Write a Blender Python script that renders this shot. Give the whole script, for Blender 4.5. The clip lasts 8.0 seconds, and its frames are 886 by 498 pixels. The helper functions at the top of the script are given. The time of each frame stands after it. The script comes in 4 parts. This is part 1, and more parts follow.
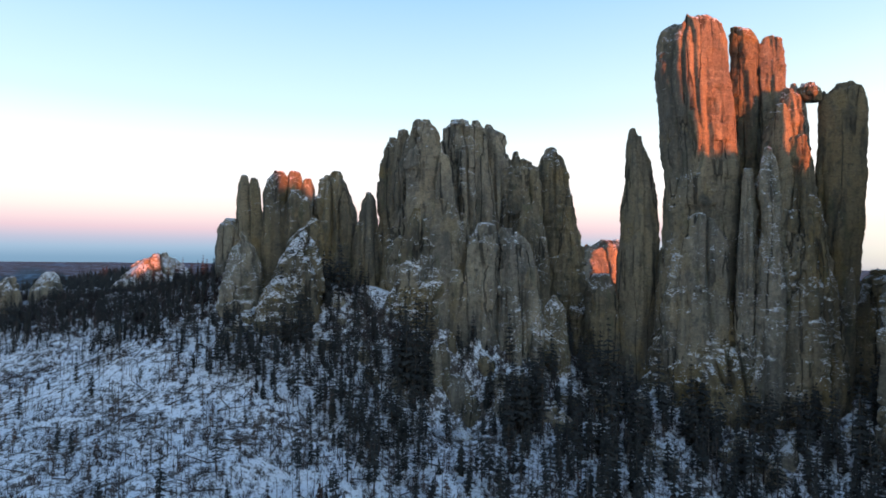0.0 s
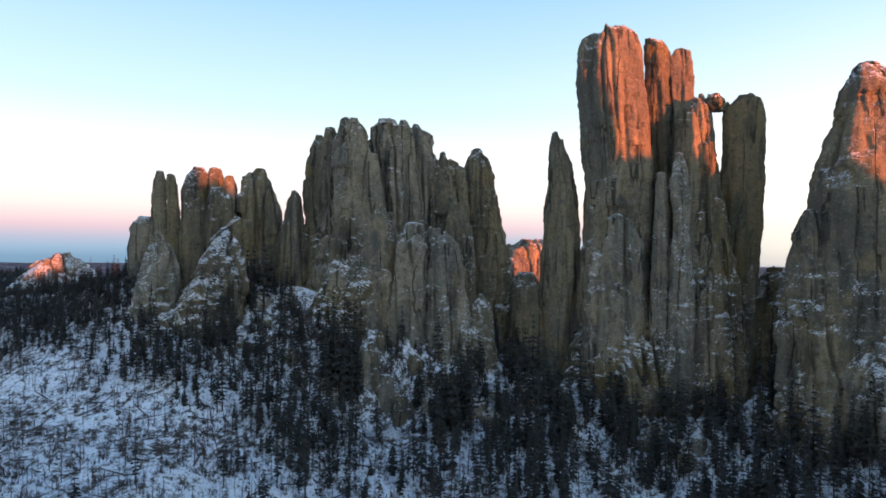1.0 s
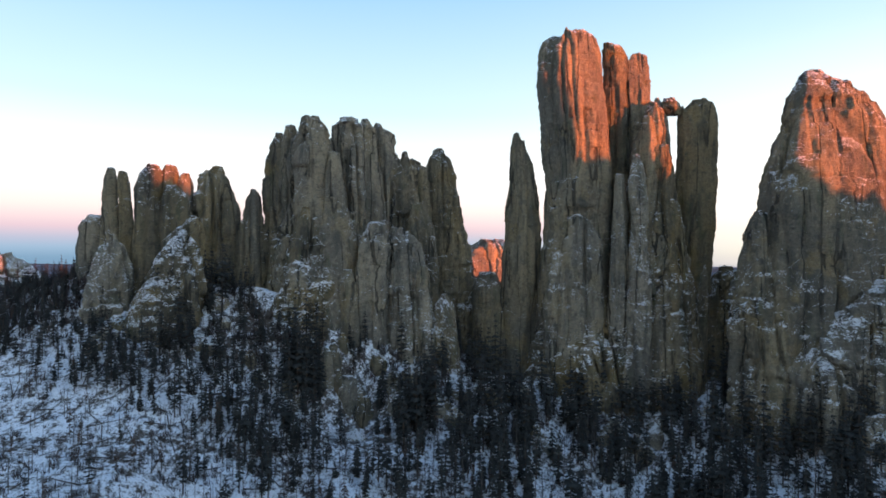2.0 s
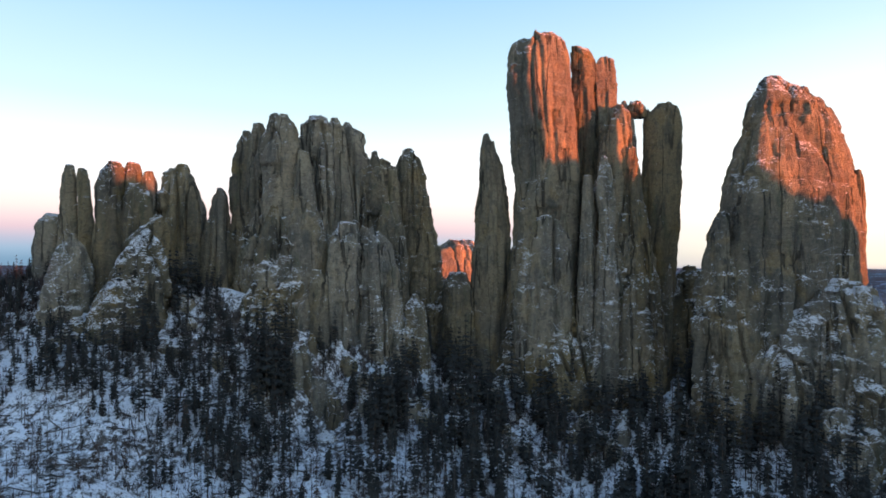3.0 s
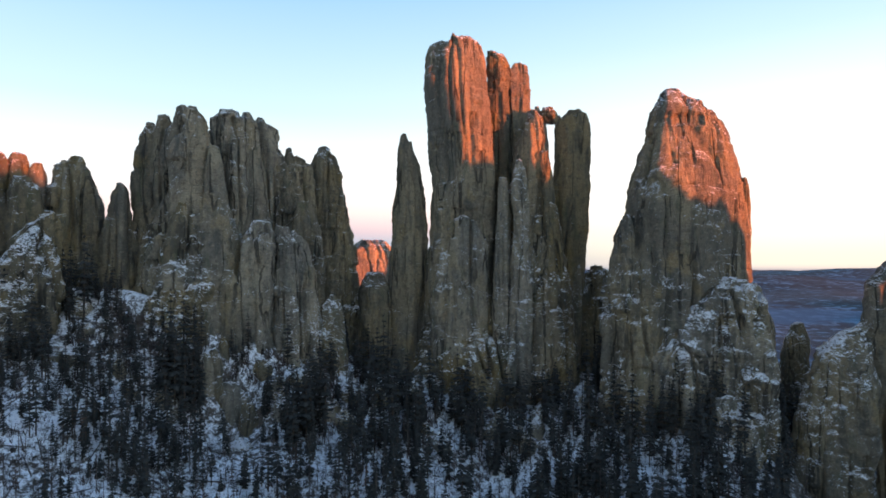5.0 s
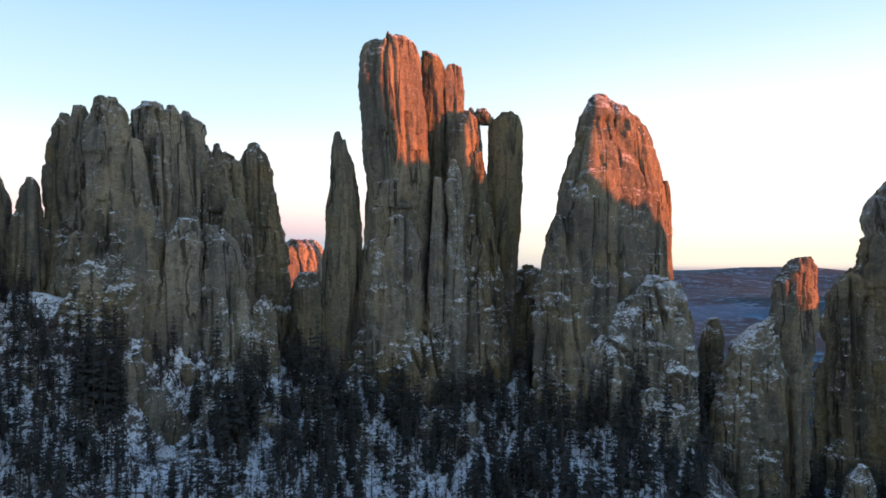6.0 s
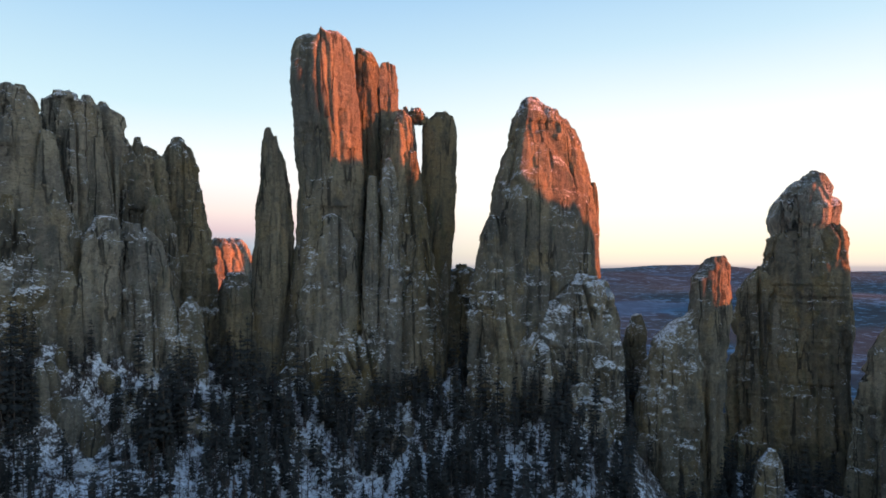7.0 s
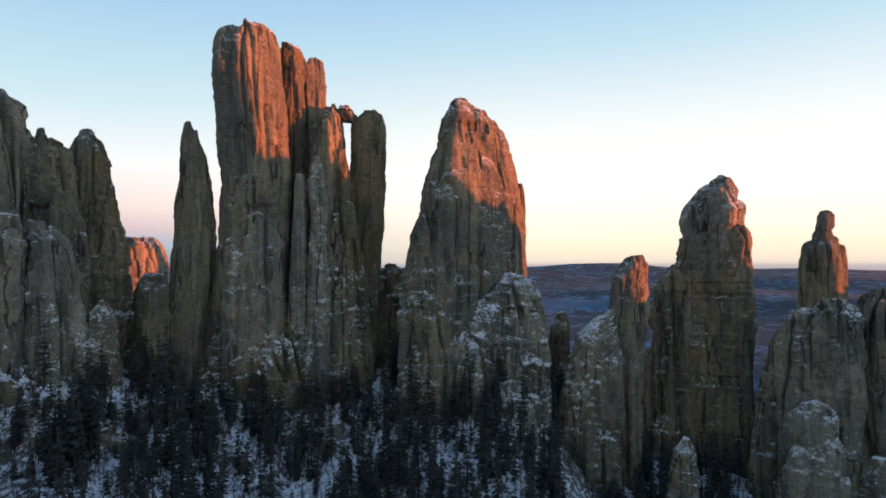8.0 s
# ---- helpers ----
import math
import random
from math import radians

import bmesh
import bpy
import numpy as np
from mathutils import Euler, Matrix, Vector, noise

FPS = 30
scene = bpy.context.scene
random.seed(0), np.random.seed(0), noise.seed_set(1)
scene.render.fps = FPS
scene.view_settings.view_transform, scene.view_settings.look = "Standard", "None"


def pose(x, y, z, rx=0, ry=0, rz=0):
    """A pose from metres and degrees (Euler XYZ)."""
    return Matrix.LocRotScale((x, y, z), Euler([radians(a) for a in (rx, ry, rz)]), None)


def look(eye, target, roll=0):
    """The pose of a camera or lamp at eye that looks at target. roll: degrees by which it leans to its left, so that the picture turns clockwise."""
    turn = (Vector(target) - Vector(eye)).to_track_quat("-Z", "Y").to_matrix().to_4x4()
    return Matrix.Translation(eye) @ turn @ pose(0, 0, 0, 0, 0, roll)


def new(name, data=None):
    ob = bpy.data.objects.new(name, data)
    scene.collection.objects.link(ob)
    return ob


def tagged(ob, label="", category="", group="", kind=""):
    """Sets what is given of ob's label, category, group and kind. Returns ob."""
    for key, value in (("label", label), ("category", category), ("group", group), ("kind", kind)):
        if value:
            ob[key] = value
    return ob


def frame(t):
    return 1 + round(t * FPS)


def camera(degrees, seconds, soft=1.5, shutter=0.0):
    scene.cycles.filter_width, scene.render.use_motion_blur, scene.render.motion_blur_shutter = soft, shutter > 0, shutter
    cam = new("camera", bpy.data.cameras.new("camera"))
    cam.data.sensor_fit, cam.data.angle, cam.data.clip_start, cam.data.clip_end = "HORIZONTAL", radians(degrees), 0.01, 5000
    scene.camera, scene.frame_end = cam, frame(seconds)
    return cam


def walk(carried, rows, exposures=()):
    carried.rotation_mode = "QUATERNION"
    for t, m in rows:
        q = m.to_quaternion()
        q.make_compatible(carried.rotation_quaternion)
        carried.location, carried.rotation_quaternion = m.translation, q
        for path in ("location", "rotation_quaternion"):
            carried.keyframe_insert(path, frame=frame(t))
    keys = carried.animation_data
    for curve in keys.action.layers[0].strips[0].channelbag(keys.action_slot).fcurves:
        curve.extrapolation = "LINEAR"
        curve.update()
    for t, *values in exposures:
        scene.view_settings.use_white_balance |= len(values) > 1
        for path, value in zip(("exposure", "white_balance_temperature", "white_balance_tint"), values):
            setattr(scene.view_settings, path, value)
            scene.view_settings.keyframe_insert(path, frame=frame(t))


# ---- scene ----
cam = camera(72.40, 8.0, soft=1.7)
PATH = [
    (0, pose(0.00, -0.00, 60.00, 90.91, 0.00, -0.00) @ pose(0, 0, 0, 0, 0, 0.30)),
    (0.5, pose(-1.26, -0.18, 60.14, 90.85, 0.00, -3.96) @ pose(0, 0, 0, 0, 0, 0.21)),
    (1, pose(-2.43, -0.19, 60.22, 90.80, 0.00, -7.67) @ pose(0, 0, 0, 0, 0, 0.14)),
    (1.5, pose(-3.38, -0.01, 60.20, 90.80, 0.00, -9.91) @ pose(0, 0, 0, 0, 0, 0.09)),
    (3, pose(-5.69, 0.67, 59.87, 90.93, 0.00, -15.24) @ pose(0, 0, 0, 0, 0, 0.04)),
    (3.5, pose(-6.40, 0.96, 59.80, 90.97, 0.00, -16.34) @ pose(0, 0, 0, 0, 0, 0.02)),
    (4, pose(-7.11, 1.24, 59.81, 90.97, 0.00, -18.05) @ pose(0, 0, 0, 0, 0, 0.03)),
    (4.5, pose(-7.89, 1.49, 59.81, 90.97, 0.00, -20.88) @ pose(0, 0, 0, 0, 0, 0.05)),
    (6, pose(-10.37, 2.67, 59.57, 90.99, 0.00, -30.99) @ pose(0, 0, 0, 0, 0, -0.06)),
    (6.5, pose(-11.31, 3.33, 59.63, 90.94, 0.00, -34.37) @ pose(0, 0, 0, 0, 0, -0.11)),
    (7, pose(-12.26, 4.13, 59.75, 90.87, 0.00, -38.01) @ pose(0, 0, 0, 0, 0, -0.18)),
    (7.5, pose(-12.97, 4.91, 59.84, 90.79, 0.00, -41.74) @ pose(0, 0, 0, 0, 0, -0.23)),
    (8, pose(-13.46, 5.64, 59.92, 90.75, 0.00, -45.32) @ pose(0, 0, 0, 0, 0, -0.29)),
]
walk(cam, PATH, [(0.0, 1.66), (4.5, 1.66), (6.5, 1.55), (8.0, 1.34)])

# ---- light ----
SUN_YAW, SUN_UP = -144.0, 1.6
world = bpy.data.worlds.new("dusk_sky")
scene.world = world
world.use_nodes = True
wn, wl = world.node_tree.nodes, world.node_tree.links
wn.clear()


def ramp(nodes, stops, interpolation="LINEAR"):
    r = nodes.new("ShaderNodeValToRGB")
    r.color_ramp.interpolation = interpolation
    while len(r.color_ramp.elements) < len(stops):
        r.color_ramp.elements.new(0.5)
    for e, (p, c) in zip(r.color_ramp.elements, stops):
        e.position, e.color = p, (*c, 1) if len(c) == 3 else c
    return r


def build_sky():
    """Dusk sky: pale blue overhead, white and yellow towards the sun, a pink belt over a blue band on the far side."""
    tc = wn.new("ShaderNodeTexCoord")
    sep = wn.new("ShaderNodeSeparateXYZ")
    wl.new(tc.outputs["Generated"], sep.inputs[0])
    up = wn.new("ShaderNodeMapRange")
    up.inputs["From Min"].default_value, up.inputs["From Max"].default_value = -0.1, 0.9
    wl.new(sep.outputs["Z"], up.inputs["Value"])
    # heights: position p is z = p - 0.1
    away = ramp(wn, [(0.0, (0.10, 0.16, 0.26)), (0.10, (0.16, 0.33, 0.50)), (0.115, (0.27, 0.44, 0.62)), (0.128, (0.42, 0.47, 0.63)), (0.145, (0.72, 0.54, 0.63)), (0.175, (1.0, 0.80, 0.77)),
                     (0.24, (1.04, 1.04, 1.06)), (0.33, (0.66, 0.88, 0.97)), (0.50, (0.36, 0.62, 0.90)), (0.66, (0.25, 0.43, 0.66)), (1.0, (0.15, 0.26, 0.48))])
    near = ramp(wn, [(0.0, (0.3, 0.26, 0.3)), (0.080, (0.50, 0.46, 0.52)), (0.086, (0.62, 0.55, 0.56)), (0.091, (0.98, 0.84, 0.72)), (0.110, (1.14, 0.98, 0.76)), (0.14, (1.22, 1.10, 0.90)), (0.20, (1.25, 1.20, 1.10)),
                     (0.30, (1.05, 1.08, 1.06)), (0.42, (0.62, 0.84, 0.98)), (0.55, (0.34, 0.60, 0.90)), (0.68, (0.26, 0.43, 0.66)), (1.0, (0.15, 0.26, 0.48))])
    wl.new(up.outputs[0], away.inputs[0])
    wl.new(up.outputs[0], near.inputs[0])
    dot = wn.new("ShaderNodeVectorMath")
    dot.operation = "DOT_PRODUCT"
    a = radians(SUN_YAW)
    dot.inputs[1].default_value = (-math.sin(a), math.cos(a), 0)
    wl.new(tc.outputs["Generated"], dot.inputs[0])
    side = wn.new("ShaderNodeMapRange")
    side.interpolation_type = "SMOOTHSTEP"
    side.inputs["From Min"].default_value, side.inputs["From Max"].default_value = -0.78, 0.05
    wl.new(dot.outputs["Value"], side.inputs["Value"])
    mix = wn.new("ShaderNodeMix")
    mix.data_type = "RGBA"
    wl.new(side.outputs[0], mix.inputs["Factor"])
    wl.new(away.outputs[0], mix.inputs["A"])
    wl.new(near.outputs[0], mix.inputs["B"])
    # the sky is brightest where the sun goes down
    glow = wn.new("ShaderNodeMapRange")
    glow.interpolation_type = "SMOOTHSTEP"
    for key, v in (("From Min", 0.5), ("From Max", 1.0), ("To Min", 0.36), ("To Max", 0.56)):
        glow.inputs[key].default_value = v
    wl.new(dot.outputs["Value"], glow.inputs["Value"])
    sky = wn.new("ShaderNodeTexSky")
    sky.sky_type, sky.sun_disc = "NISHITA", False
    sky.sun_elevation, sky.sun_rotation, sky.altitude = radians(SUN_UP), radians(-SUN_YAW), 1800
    bg, bg2, add, out = (wn.new(n) for n in ("ShaderNodeBackground", "ShaderNodeBackground", "ShaderNodeAddShader", "ShaderNodeOutputWorld"))
    bg2.inputs["Strength"].default_value = 0.007
    wl.new(glow.outputs[0], bg.inputs["Strength"])
    wl.new(mix.outputs["Result"], bg.inputs["Color"])
    wl.new(sky.outputs[0], bg2.inputs["Color"])
    wl.new(bg.outputs[0], add.inputs[0])
    wl.new(bg2.outputs[0], add.inputs[1])
    wl.new(add.outputs[0], out.inputs["Surface"])


build_sky()
sun = new("sun", bpy.data.lights.new("sun", "SUN"))
sun.data.energy, sun.data.angle, sun.data.color = 4.25, radians(0.25), (1.0, 0.215, 0.062)
sun.matrix_world = look((0, 0, 0), (math.sin(radians(SUN_YAW)), -math.cos(radians(SUN_YAW)), -math.tan(radians(SUN_UP))))


# ---- materials ----
def material(name, rough=0.9):
    m = bpy.data.materials.new(name)
    m.use_nodes = True
    n, l = m.node_tree.nodes, m.node_tree.links
    b = n["Principled BSDF"]
    b.inputs["Roughness"].default_value = rough
    b.inputs["Specular IOR Level"].default_value = 0.25
    return m, n, l, b


def texture(n, l, scale, stretch=(1, 1, 1), detail=6.0, rough=0.6, source="Position", bent=0.0):
    """Noise in metres, scale in waves per metre, stretch to draw it out."""
    g = n.new("ShaderNodeNewGeometry")
    mp = n.new("ShaderNodeMapping")
    mp.inputs["Scale"].default_value = stretch
    t = n.new("ShaderNodeTexNoise")
    t.inputs["Scale"].default_value, t.inputs["Detail"].default_value, t.inputs["Roughness"].default_value = scale, detail, rough
    t.inputs["Distortion"].default_value = bent
    l.new(g.outputs[source], mp.inputs["Vector"])
    l.new(mp.outputs[0], t.inputs["Vector"])
    return t.outputs["Fac"]


def blend(n, l, fac, a, b, mode="MIX"):
    m = n.new("ShaderNodeMix")
    m.data_type, m.blend_type = "RGBA", mode
    for sock, v in ((m.inputs["Factor"], fac), (m.inputs["A"], a), (m.inputs["B"], b)):
        if isinstance(v, (int, float)):
            sock.default_value = v
        elif isinstance(v, tuple):
            sock.default_value = (*v, 1)
        else:
            l.new(v, sock)
    return m.outputs["Result"]


def limits(n, l, value, lo, hi, out_lo=0.0, out_hi=1.0):
    m = n.new("ShaderNodeMapRange")
    m.interpolation_type = "SMOOTHSTEP"
    for key, v in (("From Min", lo), ("From Max", hi), ("To Min", out_lo), ("To Max", out_hi)):
        m.inputs[key].default_value = v
    l.new(value, m.inputs["Value"])
    return m.outputs[0]


def calc(n, l, op, a, b=0.0):
    m = n.new("ShaderNodeMath")
    m.operation = op
    for sock, v in zip(m.inputs, (a, b)):
        if isinstance(v, (int, float)):
            sock.default_value = v
        else:
            l.new(v, sock)
    return m.outputs[0]


def slope_up(n, l):
    g, s = n.new("ShaderNodeNewGeometry"), n.new("ShaderNodeSeparateXYZ")
    l.new(g.outputs["Normal"], s.inputs[0])
    return s.outputs["Z"]


def granite(name, snow=1.0):
    m, n, l, b = material(name, 0.92)
    broad = texture(n, l, 0.07, (1, 1, 0.45), 5)
    streak = texture(n, l, 0.36, (1, 1, 0.14), 5, 0.6)
    patch = texture(n, l, 0.13, (1, 1, 0.7), 4, 0.55)
    mottle = texture(n, l, 0.45, (1, 1, 0.7), 6, 0.7)
    speck = texture(n, l, 1.0, (1, 1, 0.8), 5, 0.65, bent=0.8)
    grain = texture(n, l, 1.5, (1, 1, 1.7), 9, 0.75)
    c = blend(n, l, limits(n, l, broad, 0.36, 0.62), (0.200, 0.178, 0.140), (0.375, 0.305, 0.195))
    c = blend(n, l, limits(n, l, streak, 0.48, 0.62, 0, 0.62), c, (0.098, 0.095, 0.080))
    c = blend(n, l, limits(n, l, patch, 0.56, 0.65, 0, 0.78), c, (0.33, 0.255, 0.14))
    c = blend(n, l, limits(n, l, mottle, 0.52, 0.68, 0, 0.6), c, (0.11, 0.112, 0.100))
    c = blend(n, l, limits(n, l, speck, 0.55, 0.63, 0, 0.42), c, (0.085, 0.083, 0.072))
    c = blend(n, l, limits(n, l, speck, 0.44, 0.36, 0, 0.45), c, (0.40, 0.345, 0.235))
    lichen = texture(n, l, 0.35, (1, 1, 0.3), 6)
    c = blend(n, l, limits(n, l, lichen, 0.55, 0.70, 0, 0.5), c, (0.13, 0.145, 0.09))
    c = blend(n, l, limits(n, l, grain, 0.34, 0.64), blend(n, l, 0.30, c, (0.03, 0.03, 0.03)), c)
    info = n.new("ShaderNodeObjectInfo")
    tone = limits(n, l, info.outputs["Random"], 0.0, 1.0, 0.88, 1.32)
    hsv = n.new("ShaderNodeHueSaturation")
    l.new(tone, hsv.inputs["Value"])
    l.new(limits(n, l, info.outputs["Random"], 1.0, 0.0, 0.75, 1.2), hsv.inputs["Saturation"])
    l.new(c, hsv.inputs["Color"])
    c = hsv.outputs["Color"]
    # long wandering upright cracks
    run = texture(n, l, 0.24, (1, 1, 0.07), 3, 0.42, bent=0.1)
    torn = texture(n, l, 0.12, (1, 1, 0.5), 3, 0.5)
    fissure = limits(n, l, calc(n, l, "ABSOLUTE", calc(n, l, "SUBTRACT", run, 0.5)), 0.006, 0.026, 1.0, 0.0)
    fissure = calc(n, l, "MULTIPLY", fissure, limits(n, l, torn, 0.42, 0.54))
    c = blend(n, l, calc(n, l, "MULTIPLY", fissure, 0.75), c, (0.03, 0.029, 0.026))
    # thin level bedding and upright flakes
    layers = texture(n, l, 0.55, (1, 1, 4.5), 4, 0.62, bent=0.6)
    flakes = texture(n, l, 0.85, (1, 1, 0.22), 5, 0.6, bent=0.5)
    c = blend(n, l, limits(n, l, layers, 0.56, 0.66, 0, 0.35), c, (0.085, 0.082, 0.07))
    # snow caught on ledges, as short level dashes and on what lies flat
    ledge = texture(n, l, 0.95, (1, 1, 2.6), 4, 0.58, bent=1.8)
    region = limits(n, l, texture(n, l, 0.085, (1, 1, 1.2), 4), 0.42, 0.60, -0.10, 0.05)
    g, s = n.new("ShaderNodeNewGeometry"), n.new("ShaderNodeSeparateXYZ")
    l.new(g.outputs["Position"], s.inputs[0])
    # more of it lies on the broken lower rock
    low = limits(n, l, s.outputs["Z"], 92.0, 34.0, -0.05, 0.030)
    lie = calc(n, l, "ADD", calc(n, l, "MULTIPLY", slope_up(n, l), 0.32), low)
    lying = calc(n, l, "ADD", calc(n, l, "ADD", ledge, region), lie)
    drift = limits(n, l, lying, 0.790 - 0.038 * snow, 0.798 - 0.038 * snow)
    # thin lines of it along cracks and narrow shelves
    shelf = texture(n, l, 0.62, (1, 1, 2.0), 4, 0.5, bent=1.2)
    line = limits(n, l, calc(n, l, "ABSOLUTE", calc(n, l, "SUBTRACT", shelf, 0.5)), 0.052, 0.036)
    line = calc(n, l, "MULTIPLY", line, limits(n, l, lying, 0.694 - 0.038 * snow, 0.704 - 0.038 * snow))
    mask = calc(n, l, "MAXIMUM", drift, line)
    c = blend(n, l, mask, c, (0.88, 0.90, 0.94))
    l.new(c, b.inputs["Base Color"])
    bump = n.new("ShaderNodeBump")
    bump.inputs["Strength"].default_value, bump.inputs["Distance"].default_value = 1.0, 0.7
    l.new(calc(n, l, "ADD", calc(n, l, "SUBTRACT", calc(n, l, "MULTIPLY", grain, 0.8), calc(n, l, "MULTIPLY", fissure, 0.8)), calc(n, l, "ADD", calc(n, l, "MULTIPLY", streak, 0.5), calc(n, l, "ADD", ledge, calc(n, l, "ADD", calc(n, l, "MULTIPLY", layers, 1.0), calc(n, l, "MULTIPLY", flakes, 1.3))))), bump.inputs["Height"])
    l.new(bump.outputs[0], b.inputs["Normal"])
    return m


def snowy_ground():
    m, n, l, b = material("snowy_forest_floor", 0.85)
    broad = texture(n, l, 0.06, detail=4)
    mid = texture(n, l, 0.62, detail=8, rough=0.72)
    fine = texture(n, l, 2.5, detail=6, rough=0.7)
    cover = calc(n, l, "ADD", calc(n, l, "MULTIPLY", mid, 0.7), calc(n, l, "ADD", calc(n, l, "MULTIPLY", fine, 0.42), calc(n, l, "MULTIPLY", broad, 0.33)))
    # steep banks hold less of it
    cover = calc(n, l, "ADD", cover, limits(n, l, slope_up(n, l), 0.55, 0.9, -0.06, 0.0))
    snow = blend(n, l, limits(n, l, fine, 0.3, 0.7), (0.66, 0.71, 0.79), (0.86, 0.88, 0.92))
    soil = blend(n, l, limits(n, l, fine, 0.3, 0.7), (0.05, 0.043, 0.036), (0.12, 0.10, 0.085))
    l.new(blend(n, l, limits(n, l, cover, 0.63, 0.76), soil, snow), b.inputs["Base Color"])
    bump = n.new("ShaderNodeBump")
    bump.inputs["Strength"].default_value, bump.inputs["Distance"].default_value = 0.7, 0.4
    l.new(cover, bump.inputs["Height"])
    l.new(bump.outputs[0], b.inputs["Normal"])
    return m


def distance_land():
    m, n, l, b = material("hazy_far_forest", 0.95)
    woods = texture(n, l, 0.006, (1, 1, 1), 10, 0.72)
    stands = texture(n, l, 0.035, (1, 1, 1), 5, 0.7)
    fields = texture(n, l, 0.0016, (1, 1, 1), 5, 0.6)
    # blue distance haze is put into these colours, red cut against the sun's tint
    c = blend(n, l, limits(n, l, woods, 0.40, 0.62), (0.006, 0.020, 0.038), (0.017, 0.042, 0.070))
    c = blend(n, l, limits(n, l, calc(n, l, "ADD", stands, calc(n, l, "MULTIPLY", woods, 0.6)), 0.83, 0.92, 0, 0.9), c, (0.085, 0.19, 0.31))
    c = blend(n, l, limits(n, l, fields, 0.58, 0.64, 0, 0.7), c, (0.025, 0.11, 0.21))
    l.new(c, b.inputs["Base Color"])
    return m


def plain(name, lo, hi, scale, rough=0.9, stretch=(1, 1, 1)):
    m, n, l, b = material(name, rough)
    l.new(blend(n, l, limits(n, l, texture(n, l, scale, stretch, 5), 0.35, 0.65), lo, hi), b.inputs["Base Color"])
    return m


GRANITE = granite("weathered_granite", 1.0)
GRANITE_BARE = granite("bare_granite", -1.2)
GRANITE_SNOWY = granite("snow_streaked_granite", 1.65)
GROUND = snowy_ground()
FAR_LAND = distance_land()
NEEDLES = plain("pine_needles", (0.017, 0.019, 0.019), (0.044, 0.045, 0.042), 0.7)
BARK = plain("pine_bark", (0.035, 0.027, 0.022), (0.09, 0.07, 0.055), 1.5, 0.95, (1, 1, 0.3))
DEAD_WOOD = plain("grey_dead_wood", (0.05, 0.042, 0.038), (0.13, 0.11, 0.10), 1.5, 0.95, (1, 1, 0.3))
BROWN_NEEDLES = plain("dead_brown_needles", (0.045, 0.028, 0.021), (0.11, 0.068, 0.050), 0.7)
BRUSH = plain("bare_brush", (0.040, 0.032, 0.032), (0.095, 0.075, 0.072), 0.4)

# ---- noise ----
RNG = np.random.RandomState(7)
TABLE = RNG.rand(64, 64, 64)


def value_noise(p):
    """Smooth noise between -1 and 1 at the rows of p."""
    i = np.floor(p).astype(int)
    f = p - i
    f = f * f * f * (f * (f * 6 - 15) + 10)
    i0, i1 = i & 63, (i + 1) & 63
    out = 0
    for a, wa in ((i0[:, 0], 1 - f[:, 0]), (i1[:, 0], f[:, 0])):
        for b, wb in ((i0[:, 1], 1 - f[:, 1]), (i1[:, 1], f[:, 1])):
            for c, wc in ((i0[:, 2], 1 - f[:, 2]), (i1[:, 2], f[:, 2])):
                out = out + TABLE[a, b, c] * wa * wb * wc
    return out * 2 - 1


def fractal(p, octaves=4, gain=0.5):
    out, amp = 0, 1.0
    for k in range(octaves):
        out = out + amp * value_noise(p * 2.0 ** k + 17.3 * k)
        amp *= gain
    return out


def grid_mesh(name, verts, nu, nv, closed_u, smooth=True):
    """A sheet of nv rows of nu vertices; closed_u joins each row's ends."""
    k = np.arange(nu if closed_u else nu - 1)
    j = np.arange(nv - 1)[:, None]
    k1 = (k + 1) % nu
    quads = np.stack([j * nu + k, j * nu + k1, (j + 1) * nu + k1, (j + 1) * nu + k], -1).reshape(-1, 4)
    me = bpy.data.meshes.new(name)
    me.vertices.add(len(verts))
    me.vertices.foreach_set("co", np.asarray(verts, np.float32).ravel())
    me.loops.add(quads.size)
    me.loops.foreach_set("vertex_index", quads.ravel().astype(np.int32))
    me.polygons.add(len(quads))
    me.polygons.foreach_set("loop_start", np.arange(0, quads.size, 4, dtype=np.int32))
    me.update(calc_edges=True)
    me.polygons.foreach_set("use_smooth", np.full(len(quads), smooth))
    return me


# ---- ground ----
# foot of the spire row: x, y, height
ROW = np.array([(-400, 300, 20), (-160, 215, 44), (-100, 185, 49), (-58, 164, 54), (-30, 154, 50), (0, 150, 37.5), (28, 150, 31.5), (60, 146, 26), (92, 136, 29), (116, 114, 33), (128, 103, 20), (140, 90, -3), (175, 55, -6), (210, 0, -8), (300, -300, -12)], float)


def row_distance(x, y):
    """Signed distance in front of the row (towards the camera's side) and the foot height there."""
    best = np.full(x.shape, 1e9)
    front, base = np.zeros(x.shape), np.zeros(x.shape)
    for (ax, ay, az), (bx, by, bz) in zip(ROW[:-1], ROW[1:]):
        dx, dy = bx - ax, by - ay
        ln = math.hypot(dx, dy)
        t = np.clip(((x - ax) * dx + (y - ay) * dy) / ln ** 2, 0, 1)
        ex, ey = x - ax - t * dx, y - ay - t * dy
        dist = np.hypot(ex, ey)
        sign = np.sign((x - ax) * dy - (y - ay) * dx)
        m = dist < best
        best = np.where(m, dist, best)
        front = np.where(m, sign * dist, front)
        base = np.where(m, az + t * (bz - az), base)
    return front, base


